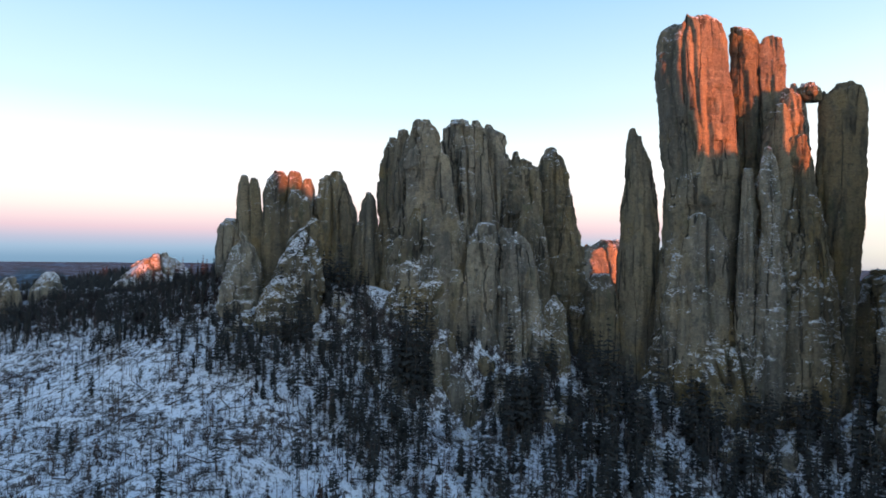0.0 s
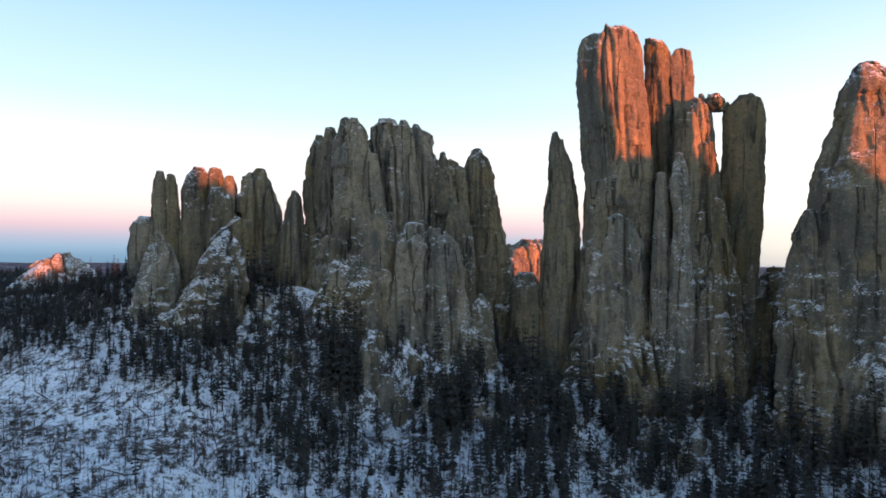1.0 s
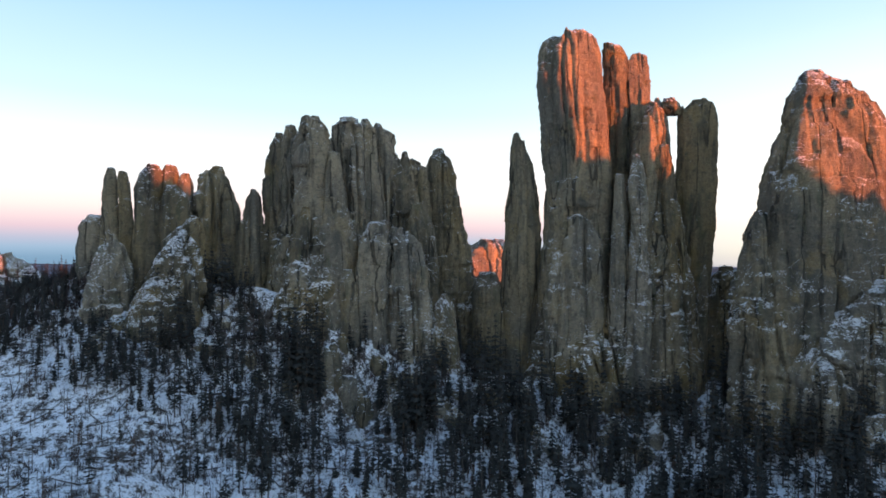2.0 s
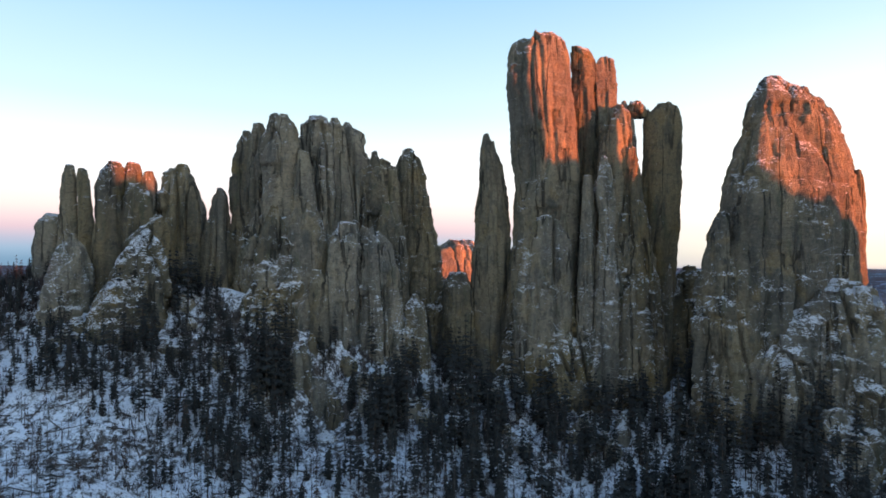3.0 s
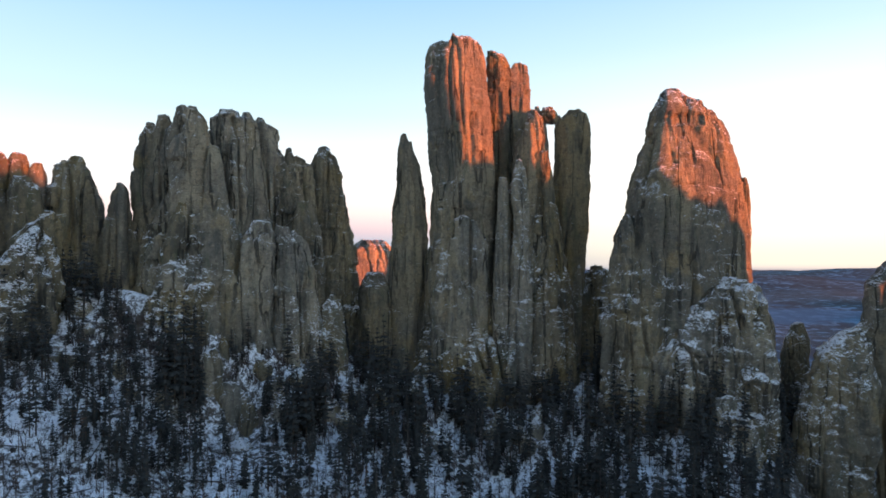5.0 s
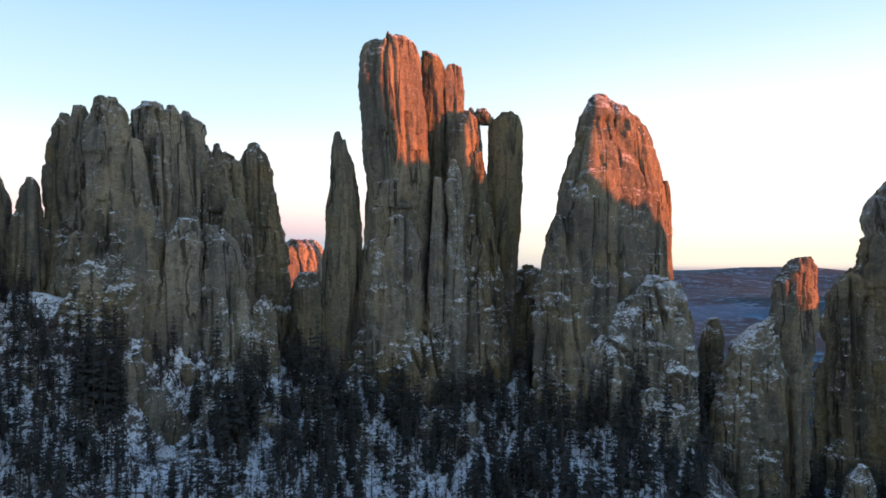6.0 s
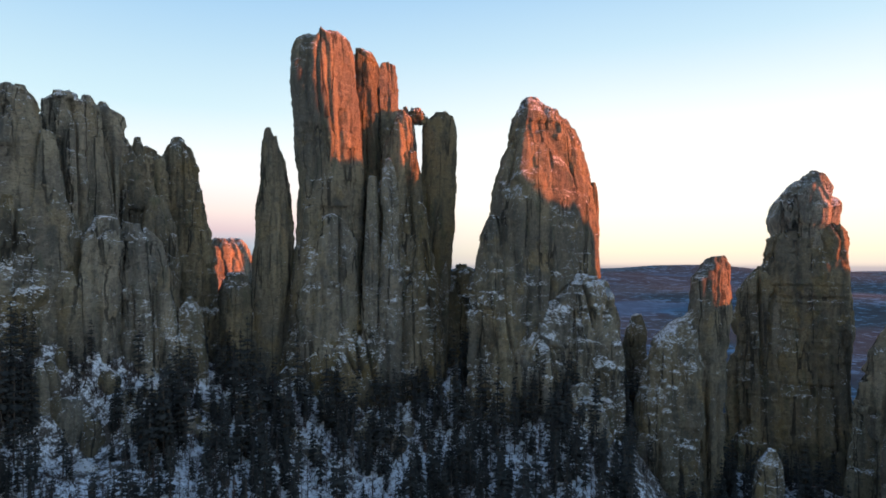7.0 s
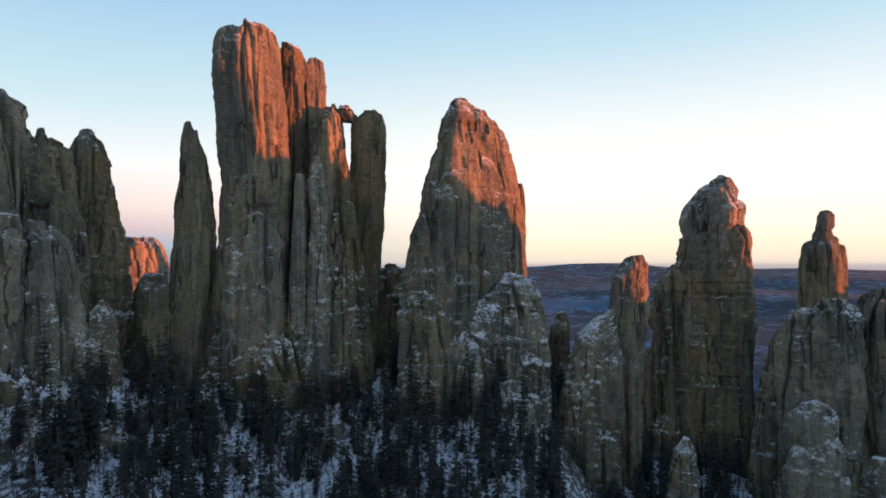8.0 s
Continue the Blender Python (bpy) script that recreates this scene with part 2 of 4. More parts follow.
def ground_height(x, y):
    x, y = np.asarray(x, float), np.asarray(y, float)
    n, base = row_distance(x, y)
    fall = np.where(n > 0, -0.55 * 48 * np.tanh(np.maximum(n, 0) / 48) - 0.05 * np.maximum(n, 0), 0)
    back = np.maximum(-n, 0)
    fall = fall - np.where(n < 0, 0.25 * np.maximum(back - 25, 0) - 0, 0)
    # a steep rocky bank at the foot of the massif
    bank = np.interp(x, [-75, -50, -30, -12, 0, 10, 20, 30, 40], [0, 2, 4, 9, 9.5, 7, 4.5, 2.5, 0])
    fall = fall + bank * (1 - np.clip(n / 16, 0, 1))
    h = base + fall
    p = np.stack([x, y, 0 * x], -1).reshape(-1, 3)
    near = np.clip(1 - np.hypot(x, y - 100) / 500, 0, 1)
    h = h + near * (fractal(p * 0.035, 3).reshape(x.shape) * 2.0 + fractal(p * 0.25 + 4, 3).reshape(x.shape) * 0.5)
    h = h + 24 * np.exp(-((x + 136) / 52) ** 2 - ((y - 292) / 45) ** 2)
    h = h - 6.5 * np.exp(-((x - 3) / 9) ** 2 - ((y - 138.5) / 7) ** 2) - 2.5 * np.exp(-((x - 6) / 9) ** 2 - ((y - 131) / 8) ** 2)
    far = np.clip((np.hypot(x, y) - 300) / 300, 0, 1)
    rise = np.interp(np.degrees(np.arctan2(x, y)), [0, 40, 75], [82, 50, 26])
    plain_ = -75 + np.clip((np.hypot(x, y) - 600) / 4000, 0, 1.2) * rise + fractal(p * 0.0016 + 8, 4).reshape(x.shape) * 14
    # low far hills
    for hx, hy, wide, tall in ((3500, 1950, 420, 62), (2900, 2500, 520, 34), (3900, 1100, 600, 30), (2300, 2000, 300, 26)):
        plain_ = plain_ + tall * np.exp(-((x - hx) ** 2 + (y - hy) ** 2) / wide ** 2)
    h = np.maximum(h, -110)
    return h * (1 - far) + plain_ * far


def build_ground():
    def axis(near_lo, near_hi, step, lo, hi):
        core = list(np.arange(near_lo, near_hi + step, step))
        s, v, up, down = step, core[-1], [], []
        while v < hi:
            s *= 1.12
            v += s
            up.append(min(v, hi))
        s, v = step, core[0]
        while v > lo:
            s *= 1.12
            v -= s
            down.append(max(v, lo))
        return np.array(down[::-1] + core + up)
    xs, ys = axis(-130, 230, 1.25, -4600, 4600), axis(40, 190, 1.25, -4600, 4600)
    gx, gy = np.meshgrid(xs, ys)
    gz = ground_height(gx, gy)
    me = grid_mesh("ground", np.stack([gx, gy, gz], -1).reshape(-1, 3), len(xs), len(ys), False)
    me.materials.append(GROUND)
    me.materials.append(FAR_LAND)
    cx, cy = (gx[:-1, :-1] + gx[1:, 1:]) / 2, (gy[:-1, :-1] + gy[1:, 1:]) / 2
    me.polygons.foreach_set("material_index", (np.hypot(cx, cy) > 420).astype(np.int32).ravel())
    tagged(new("ground", me), "snow-dusted forest floor falling away below the granite spires", "ground", "", "structure")


build_ground()

# ---- rock ----
FEET = []  # round footprints that trees keep off


def steps(v, k, soft=0.22):
    """Flat facets with steep risers between them."""
    w = v * k
    b = np.floor(w)
    return (b + np.clip((w - b - 0.5) / soft + 0.5, 0, 1)) / k


def crack(v, width):
    return -np.exp(-(v / width) ** 2)


def columns(p, wide):
    """Uneven upright columns of about that width: at each plan point the distance to the nearest joint, and the column's number."""
    g = p / wide
    i = np.floor(g).astype(int)
    first, second, number = np.full(len(p), 9.0), np.full(len(p), 9.0), np.zeros(len(p), int)
    for a in (-1, 0, 1):
        for b in (-1, 0, 1):
            u, v = (i[:, 0] + a) & 63, (i[:, 1] + b) & 63
            far_off = np.hypot(i[:, 0] + a + TABLE[u, v, 0] - g[:, 0], i[:, 1] + b + TABLE[u, v, 1] - g[:, 1])
            closer = far_off < first
            second = np.where(closer, first, np.minimum(second, far_off))
            number = np.where(closer, (u * 7 + v * 13) & 63, number)
            first = np.minimum(first, far_off)
    return (second - first) * wide / 2, number


def pillar(name, parent, at, face, rows, thick, material_, seed=0, cell=0.40, rough=1.0, facets=(), fluted=1.0, alcoves=()):
    """A granite pillar. rows: height, left and right edge along the direction face; thick: depth over width."""
    z, left, right = (np.array(v, float) for v in zip(*rows))
    a = radians(face)
    top_half = (right[-1] - left[-1]) / 2
    crown = max(0.5, 0.45 * top_half)
    z[-1] -= 0.7 * crown
    # nothing is built more than a few metres below the ground round the foot
    reach = np.array([-1, 0, 1]) * max(-left[0], right[0])
    ox, oy = np.meshgrid(reach, reach)
    sunk = float(ground_height(at[0] + ox, at[1] + oy).min()) - 2.0
    z[0] = min(z[0], sunk) if z[0] < sunk + 25 else z[0]
    bottom = min(max(z[0], sunk), z[-1] - 2.0)
    height = z[-1] - bottom
    nz = int(min(290, max(24, height / cell)))
    zz = np.linspace(bottom, z[-1], nz)
    lo, hi = np.interp(zz, z, left), np.interp(zz, z, right)
    k = np.ones(5) / 5
    for v in (lo, hi):
        v[:] = np.convolve(np.pad(v, 2, mode="edge"), k, "valid")
    mid, half = (lo + hi) / 2, (hi - lo) / 2
    s = np.linspace(0, 1, 7)[1:]
    zz = np.concatenate([zz, z[-1] + crown * np.sin(s * math.pi / 2)])
    mid = np.concatenate([mid, np.full(6, mid[-1])])
    half = np.concatenate([half, half[-1] * np.maximum(np.cos(s * math.pi / 2), 0.02)])
    around = int(min(250, max(30, 3.9 * half.max() / cell)))
    th = np.linspace(0, 2 * math.pi, around, endpoint=False)
    th = th - 0.5 * np.sin(th) - math.pi / 2
    c, sn = np.cos(th), np.sin(th)
    # plan: an irregular rounded polygon whose faces wander with height
    pick = np.random.RandomState(1000 + seed)
    sides = pick.randint(6, 9)
    turn = np.sort(np.linspace(0, 2 * math.pi, sides, endpoint=False) + pick.uniform(-0.3, 0.3, sides)) + pick.uniform(0, 1)
    far_ = pick.uniform(0.86, 1.10, sides)
    if facets:
        sides, turn = len(facets), np.radians(facets)
        far_ = np.full(sides, 1.0)
    wander = np.stack([value_noise(np.stack([zz * 0.07, np.full(zz.shape, 3.1 * k_ + seed), 0 * zz], -1)) for k_ in range(sides)], -1)
    far_ = far_ + 0.16 * np.round(wander * 2.5) / 2.5
    lean_ = np.clip(np.cos(th[None, :, None] - turn - 0.25 * wander[:, None, :] * 0.6) / far_[:, None, :], 1e-3, None)
    rad = (lean_ ** 12).sum(-1) ** (-1 / 12)
    cx, cy = rad * c, rad * sn
    cx = np.where(cx > 0, cx / cx.max(1, keepdims=True), cx / -cx.min(1, keepdims=True))
    cy = cy / np.abs(cy).max(1, keepdims=True)
    depth = thick * np.minimum(half, np.median(half) * 1.3)
    lx = mid[:, None] + half[:, None] * cx
    ly = depth[:, None] * cy
    wx, wy = lx * math.cos(a) - ly * math.sin(a), lx * math.sin(a) + ly * math.cos(a)
    wz = np.repeat(zz[:, None], around, 1)
    p = np.stack([wx, wy, wz], -1).reshape(-1, 3)
    q = p + np.array([at[0], at[1], 0]) + seed * 31.7
    ln = np.hypot(c * thick, sn)
    nx, ny = c * thick / ln, sn / ln
    n2 = np.stack([nx * math.cos(a) - ny * math.sin(a), nx * math.sin(a) + ny * math.cos(a)], -1)
    n2 = np.tile(n2, (len(zz), 1))
    size = np.repeat(np.clip(half / 5, 0.25, 1.2), around)
    girth = np.repeat(half, around)
    bend = 0.5 * value_noise(q * [0.08, 0.08, 0.10] + 21.0)[:, None]
    bulge = fractal(q * [0.10, 0.10, 0.050], 3)
    block = steps(value_noise(q * [0.45, 0.45, 0.22] + bend + 12.4), 2.0)
    chip = steps(value_noise(q * [0.62, 0.62, 0.95] + bend + 31.9), 2.2, 0.3)
    bed = crack(value_noise(q * [0.05, 0.05, 0.26] + bend + 77.7), 0.05)
    seam = crack(value_noise(q * [0.34, 0.34, 0.035] + bend + 61.3), 0.13) * np.clip(0.5 + 1.6 * value_noise(q * [0.1, 0.1, 0.07] + 5.5), 0, 1)
    fine = fractal(q * [0.9, 0.9, 0.7] + 3.3, 3)
    knob = fractal(q * [0.34, 0.34, 0.18] + 50.2, 3, 0.6)
    hollow = np.minimum(fractal(q * [0.16, 0.16, 0.11] + 8.8, 2), 0.0)
    # upright joints part the rock into columns of uneven plan, each broken into blocks that stand proud or back
    wide = float(np.clip(np.median(half) * 0.62, 1.5, 4.0))
    drift = np.stack([fractal(q * [0.05, 0.05, 0.035] + o, 2) for o in (2.2, 9.4)], -1)
    spread = pick.uniform(0, 3.1)
    plan = q[:, :2] @ np.array([[math.cos(spread), -math.sin(spread)], [math.sin(spread), math.cos(spread)]]) * [1.0, 0.8]
    edge, cell_id = columns(plan + 0.9 * drift * wide / 3, wide)
    edge_small, small_id = columns(plan + 1.3 * drift + 0.25 * value_noise(q * 0.5)[:, None], 0.42 * wide)
    open_ = np.clip(0.45 + 1.7 * value_noise(q * [0.14, 0.14, 0.05] + 14.1), 0.05, 1)
    fluted = fluted * float(np.clip(np.median(half) / 4, 0.35, 1.0))
    slim = np.clip(girth / 4.5, 0.2, 1.0)
    split = -slim * open_ * np.exp(-(edge / max(0.26, 0.085 * wide)) ** 2)
    split_small = -np.clip(0.3 + 1.7 * value_noise(q * [0.2, 0.2, 0.09] + 4.7), 0, 1) * np.exp(-(edge_small / 0.24) ** 2)
    def blocks(ids, low, high, shelf):
        tall = low + (high - low) * TABLE[ids, 3, 8]
        storey = (q[:, 2] + 20 * TABLE[ids, 9, 4] + 0.8 * value_noise(q * [0.3, 0.3, 0.0])) / tall
        level = np.floor(storey).astype(int) % 64
        gap = (storey - np.round(storey)) * tall
        return TABLE[ids, level, (seed * 7) % 64] * 2 - 1, -np.exp(-(gap / shelf) ** 2) * (TABLE[ids, level, 9] > 0.35)
    proud, ledge = blocks(cell_id, 4.0, 15.0, 0.28)
    proud_small, ledge_small = blocks(small_id, 1.2, 5.0, 0.22)
    d = rough * (size * (0.55 * bulge + 0.14 * block + 0.17 * chip + 0.34 * seam + 0.12 * bed + 0.20 * knob + 0.42 * hollow) + 0.14 * fine + 0.46 * size
                 + fluted * wide * (slim * (0.16 * proud + 0.05 * proud_small) + 0.66 * split + 0.09 * split_small + 0.08 * ledge + 0.03 * ledge_small))
    # alcoves in the front: place along the face, height, width, tallness, depth
    for ax, az, aw, ah, deep in alcoves:
        u, v = (lx.ravel() - ax) / (0.5 * aw), (p[:, 2] - az) / (0.5 * ah)
        ragged = 0.35 * value_noise(q * 0.5 + 6.6)
        inside = np.clip((1 + ragged - np.maximum(np.abs(u), np.abs(v))) / 0.22, 0, 1)
        d = d - deep * inside * np.tile(sn < 0, len(zz))
    near_top = np.repeat(np.clip((zz - z[-1]) / (0.10 * height) + 1, 0, 1), around)
    p[:, 2] += rough * size * np.clip(girth / 1.5, 0.15, 1) * near_top * 1.4 * (TABLE[cell_id, 5, (seed * 3) % 64] * 2 - 1 + 0.7 * (TABLE[small_id, 6, (seed * 3) % 64] * 2 - 1))
    p[:, :2] += n2 * (d * np.clip(girth / 1.2, 0, 1) ** 1.5)[:, None]
    tip = np.repeat(np.clip((zz - z[-1]) / crown, 0, 1), around)
    p[:, 2] += (0.35 * fine + 0.9 * steps(value_noise(q * [0.45, 0.45, 0.05]), 2.0)) * np.clip(tip * 2, 0, 1) * size
    foot = float(np.interp(ground_height(at[0], at[1]), zz, half))
    for k in range(3):
        off = (k - 1) * foot * (0.5 if thick < 0.95 else 0.2)
        FEET.append((at[0] + off * math.cos(a), at[1] + off * math.sin(a), foot * max(thick, 0.5)))
    me = grid_mesh(name, p, around, len(zz), True, True)
    me.materials.append(material_)
    ob = new(name, me)
    ob.location = (at[0], at[1], 0)
    if parent:
        ob.parent = parent
        ob.location = (at[0] - parent.location[0], at[1] - parent.location[1], -parent.location[2])
    return ob


def formation(name, x, y, z, label, group="granite spires", category="rock spire"):
    ob = new(name)
    ob.location = (x, y, z)
    ob.empty_display_size = 2
    return tagged(ob, label, category, group)


# ---- granite formations ----
rock = formation("rock_cluster", -58.8, 166.4, 22.0, "cluster of weathered grey granite pillars on a wooded crest", category="rock cluster")
pillar("pillar", rock, (-58.8, 166.4), 19, [(23.7, -4.5, 4.5), (37.7, -4.1, 4.1), (50.1, -3.9, 3.7), (60.9, -3.7, 2.9), (68.7, -2.9, 2), (70.7, -1.2, 1.7)], 0.9, GRANITE, 67)
pillar("pillar", rock, (-53.7, 164.4), 18, [(24, -3.8, 3.9), (38, -3.5, 3.6), (50.2, -3.4, 3.2), (60.9, -3.1, 2.6), (68.6, -2.6, 1.8), (79.4, -2.2, 1.1), (82.4, -1.4, 0.4)], 1, GRANITE, 80)
pillar("pillar", rock, (-49.6, 163.4), 17, [(24.1, -2.8, 2.9), (38.1, -2.5, 2.6), (50.3, -2.7, 2.4), (68.6, -2.3, 1.2), (77.7, -2.6, 0.3), (81.4, -2.4, -0.6)], 1, GRANITE, 93)
pillar("pillar", rock, (-28.7, 160.4), 10, [(24.6, -7.1, 7.2), (38.6, -6.6, 6.7), (47.6, -6.4, 6), (58.1, -5.9, 5.3), (68.5, -5.4, 4.4), (77.5, -4.9, 3.2), (81.1, -3.7, 2.2), (82.8, -0.8, 1.3)], 0.9, GRANITE, 9)
pillar("pillar", rock, (-25.7, 161.4), 9, [(24.5, -4.5, 4.5), (38.5, -4.1, 4.1), (47.5, -4.1, 3.7), (61.1, -3.5, 3), (70.9, -2.4, 2.7), (76.1, -2.1, 1.4), (79.5, -1.3, -0.1)], 1, GRANITE, 22)
pillar("pillar", rock, (-50.4, 152.3), 18, [(25.6, -5.7, 5.8), (39.6, -5.3, 5.4), (48.1, -5.2, 5), (53.8, -4.7, 4.5), (58, -3.9, 4.2), (62.3, -2.4, 3), (65.1, -0.3, 1.1)], 0.8, GRANITE, 35)
pillar("pillar", rock, (-36.7, 148.4), 14, [(23.4, -10.8, 11.2), (37.4, -10.2, 10.6), (45.7, -9, 9.8), (51.2, -7.5, 9.1), (56.8, -5.2, 8.6), (62.3, -2.6, 8), (67.2, 1.4, 7.2), (69.6, 4.4, 6)], 0.8, GRANITE_SNOWY, 48)
pillar("pillar", rock, (-21.4, 158.4), 8, [(22, -7.2, 7.3), (36, -6.7, 6.8), (44.8, -6.3, 6.1), (50.7, -5.6, 5.5), (59.6, -3.5, 4.8), (68.5, -1.1, 4.5), (75.2, 0.3, 4.1), (77.1, 1.2, 2.6)], 1, GRANITE, 61)
pillar("pillar", rock, (-42.3, 157.4), 15, [(25, -4.5, 4.6), (39, -4.1, 4.2), (50.7, -4.3, 3.8), (68.3, -4, 3.1), (77.1, -4.1, 2.4), (80.8, -3.3, 2), (82.6, -1.5, 0.8)], 0.9, GRANITE, 74)
pillar("pillar", rock, (-38.5, 158.9), 14, [(24.8, -3.6, 3.6), (38.8, -3.3, 3.3), (50.6, -3.4, 3.1), (68.4, -3.1, 2.5), (77.3, -2.9, 1.8), (81, -2.8, 1.2), (82.5, -2.1, 0.3)], 1, GRANITE, 87)
pillar("pillar", rock, (-35.4, 158.9), 13, [(24.8, -2.9, 2.9), (38.8, -2.6, 2.6), (50.6, -2.7, 2.5), (68.4, -2.6, 2.1), (75.8, -2.3, 1.7), (79.1, -2.1, 1.3), (80.7, -1.4, 0.7)], 1, GRANITE, 3)
pillar("pillar", rock, (-37.0, 155.8), 13, [(25.2, -4.6, 4.7), (39.2, -4.2, 4.3), (50.8, -4, 3.9), (68.2, -3.5, 2.9), (75.5, -3.1, 2.1), (77.3, -2.3, -0)], 1, GRANITE, 16)
pillar("pillar", rock, (-30.5, 158.9), 11, [(54.4, -2.2, 2.2), (68.4, -1.9, 1.9), (75.9, -1.7, 1.5), (80, -1.1, 0.9), (81.8, -0.7, 0.3)], 1, GRANITE, 29, rough=0.6)
pillar("pillar", rock, (-27.6, 159.4), 10, [(54.5, -2.2, 2.2), (68.5, -1.9, 1.9), (75.9, -1.7, 1.6), (80.4, -1.1, 0.9), (82.2, -0.5, 0.3)], 1, GRANITE, 42, rough=0.6)
pillar("boulder", rock, (-18.8, 155.8), 7, [(73.4, -1.5, 1.5), (75.3, -1.1, 0.9), (76.4, -0.5, 0.2)], 1, GRANITE, 55, rough=0.5)
rock = formation("rock_massif", -14.8, 160.4, 10.7, "broad fluted grey granite massif of many pillars", category="rock massif")
pillar("pillar", rock, (-14.8, 160.4), 5, [(24.7, -6, 6.1), (38.7, -5.6, 5.7), (49.2, -5.1, 5.3), (61.1, -3.7, 5.2), (74.6, -2.6, 4.4), (83.6, -2.1, 4.3), (89.7, -0.5, 3.9), (92.1, 0.5, 2)], 1, GRANITE, 74)
pillar("pillar", rock, (-10.6, 158.4), 4, [(25, -6.9, 6.9), (39, -6.4, 6.4), (49.3, -6.2, 5.6), (75.9, -3.4, 4), (89.3, -2, 2.4), (93.5, -1.2, 1.2)], 1, GRANITE, 87)
pillar("pillar", rock, (-6.6, 155.3), 2, [(25.4, -10.3, 10.4), (39.4, -9.7, 9.8), (49.5, -9.1, 9), (61.1, -7, 8.9), (71.3, -5.6, 8.9), (82.9, -4, 7.4), (90.2, -2.5, 5.9), (93.9, -1.7, 4.7), (95.2, -0.3, 2.7)], 0.9, GRANITE, 3)
pillar("pillar", rock, (-0.2, 152.3), 0, [(25.8, -5.2, 5.2), (39.8, -4.8, 4.8), (49.8, -4.5, 4.3), (65.4, -3.2, 3.6), (75.4, -2.4, 2.7), (82.5, -1.9, 2.1), (86.1, -1.2, 1.4)], 0.9, GRANITE, 16)
pillar("pillar", rock, (5.6, 163.4), -2, [(24.4, -8.1, 8.1), (38.4, -7.6, 7.6), (56.7, -6.9, 6.8), (71.9, -6.3, 5.9), (84.2, -6, 5.1), (91.8, -5.6, 3.6), (96.1, -5.2, 2.2), (97.5, -3.3, 0.5)], 0.9, GRANITE, 29)
pillar("pillar", rock, (11.2, 164.4), -4, [(24.3, -4.8, 4.7), (38.3, -4.4, 4.3), (56.7, -4.1, 3.5), (78.2, -3.9, 2.7), (89, -4, 1.1), (95.9, -4, -0.3), (97.6, -3.4, -1.9)], 1, GRANITE, 42)
pillar("pillar", rock, (15.7, 167.4), -5, [(23.9, -6.9, 6.8), (37.9, -6.4, 6.3), (56.6, -6.2, 5.5), (77, -5.5, 4.7), (86.4, -5.5, 3.1), (94.3, -5.5, 1.2), (97.4, -4.3, -2.4)], 0.9, GRANITE, 55)
pillar("pillar", rock, (21.1, 168.4), -7, [(23.8, -8.3, 8.2), (37.8, -7.8, 7.7), (56.6, -7.6, 7.2), (78.7, -6.1, 5.6), (85, -6.1, 4.1), (87.4, -3.8, 0.9)], 0.8, GRANITE, 68)
pillar("pillar", rock, (20.1, 167.6), -7, [(70.9, -2.3, 2.3), (84.9, -2, 2), (86.8, -1.4, 1.4), (88.3, -0.9, 0.8), (89.9, -0.8, 0.6)], 1, GRANITE, 81)
pillar("pillar", rock, (34.5, 171.6), -11, [(10.7, -8.2, 8.1), (24.7, -7.7, 7.6), (37.5, -7, 7.1), (53.4, -6.2, 5.6), (66.3, -7, 4), (77.5, -7.4, 2.1), (85.6, -7.4, 0), (89.7, -6.6, -1.1), (91.8, -4.9, -3)], 0.7, GRANITE, 94)
pillar("pillar", rock, (23.8, 159.5), -8, [(13.2, -4.7, 4.6), (27.2, -4.3, 4.2), (39, -4.2, 3.9), (58.3, -4.2, 3.6), (68.8, -4.1, 2.7), (74.7, -3.2, 0.6)], 0.9, GRANITE, 10)
pillar("pillar", rock, (2.4, 152.4), -1, [(20.2, -5.8, 5.8), (34.2, -5.4, 5.4), (45.5, -5, 4.9), (54, -4.4, 4.2), (65.4, -3, 3), (71.1, -1.6, 1.5), (77.5, -0.5, 0.6)], 0.9, GRANITE, 23)
pillar("pillar", rock, (10.5, 150.5), -4, [(15, -5.2, 5.1), (29, -4.8, 4.7), (40.1, -4.7, 4.4), (54.2, -4.7, 3.7), (64, -4.1, 3.2), (68.9, -2, 2.2)], 0.9, GRANITE, 36)
pillar("pillar", rock, (19.6, 150.0), -7, [(13.7, -6.8, 6.6), (27.7, -6.3, 6.2), (40.3, -6, 5.8), (54.2, -6.1, 4.3), (64, -6.1, 1.6), (67.5, -5.4, -2.6)], 0.8, GRANITE, 49)
pillar("pillar", rock, (27.6, 148.5), -11, [(14.1, -4.8, 4.8), (28.1, -4.4, 4.4), (40.5, -3.8, 3.7), (48.1, -2.8, 2.3), (50.9, -1.1, 0.3)], 0.9, GRANITE_SNOWY, 62)
pillar("pillar", rock, (4.4, 148.4), -2, [(20.9, -2.4, 2.4), (34.9, -2.1, 2.1), (48.7, -2.8, 1.7), (54.2, -3.6, 1.3), (57.2, -2.2, -0.1)], 0.9, GRANITE_SNOWY, 75)
pillar("pillar", rock, (-8.1, 150.4), 3, [(20.5, -10, 10.5), (34.5, -9, 10), (45.7, -6.8, 8.6), (54.1, -4.8, 7.6), (63.9, -2.2, 5.6), (72.3, 0.4, 2.6)], 0.6, GRANITE_SNOWY, 88)
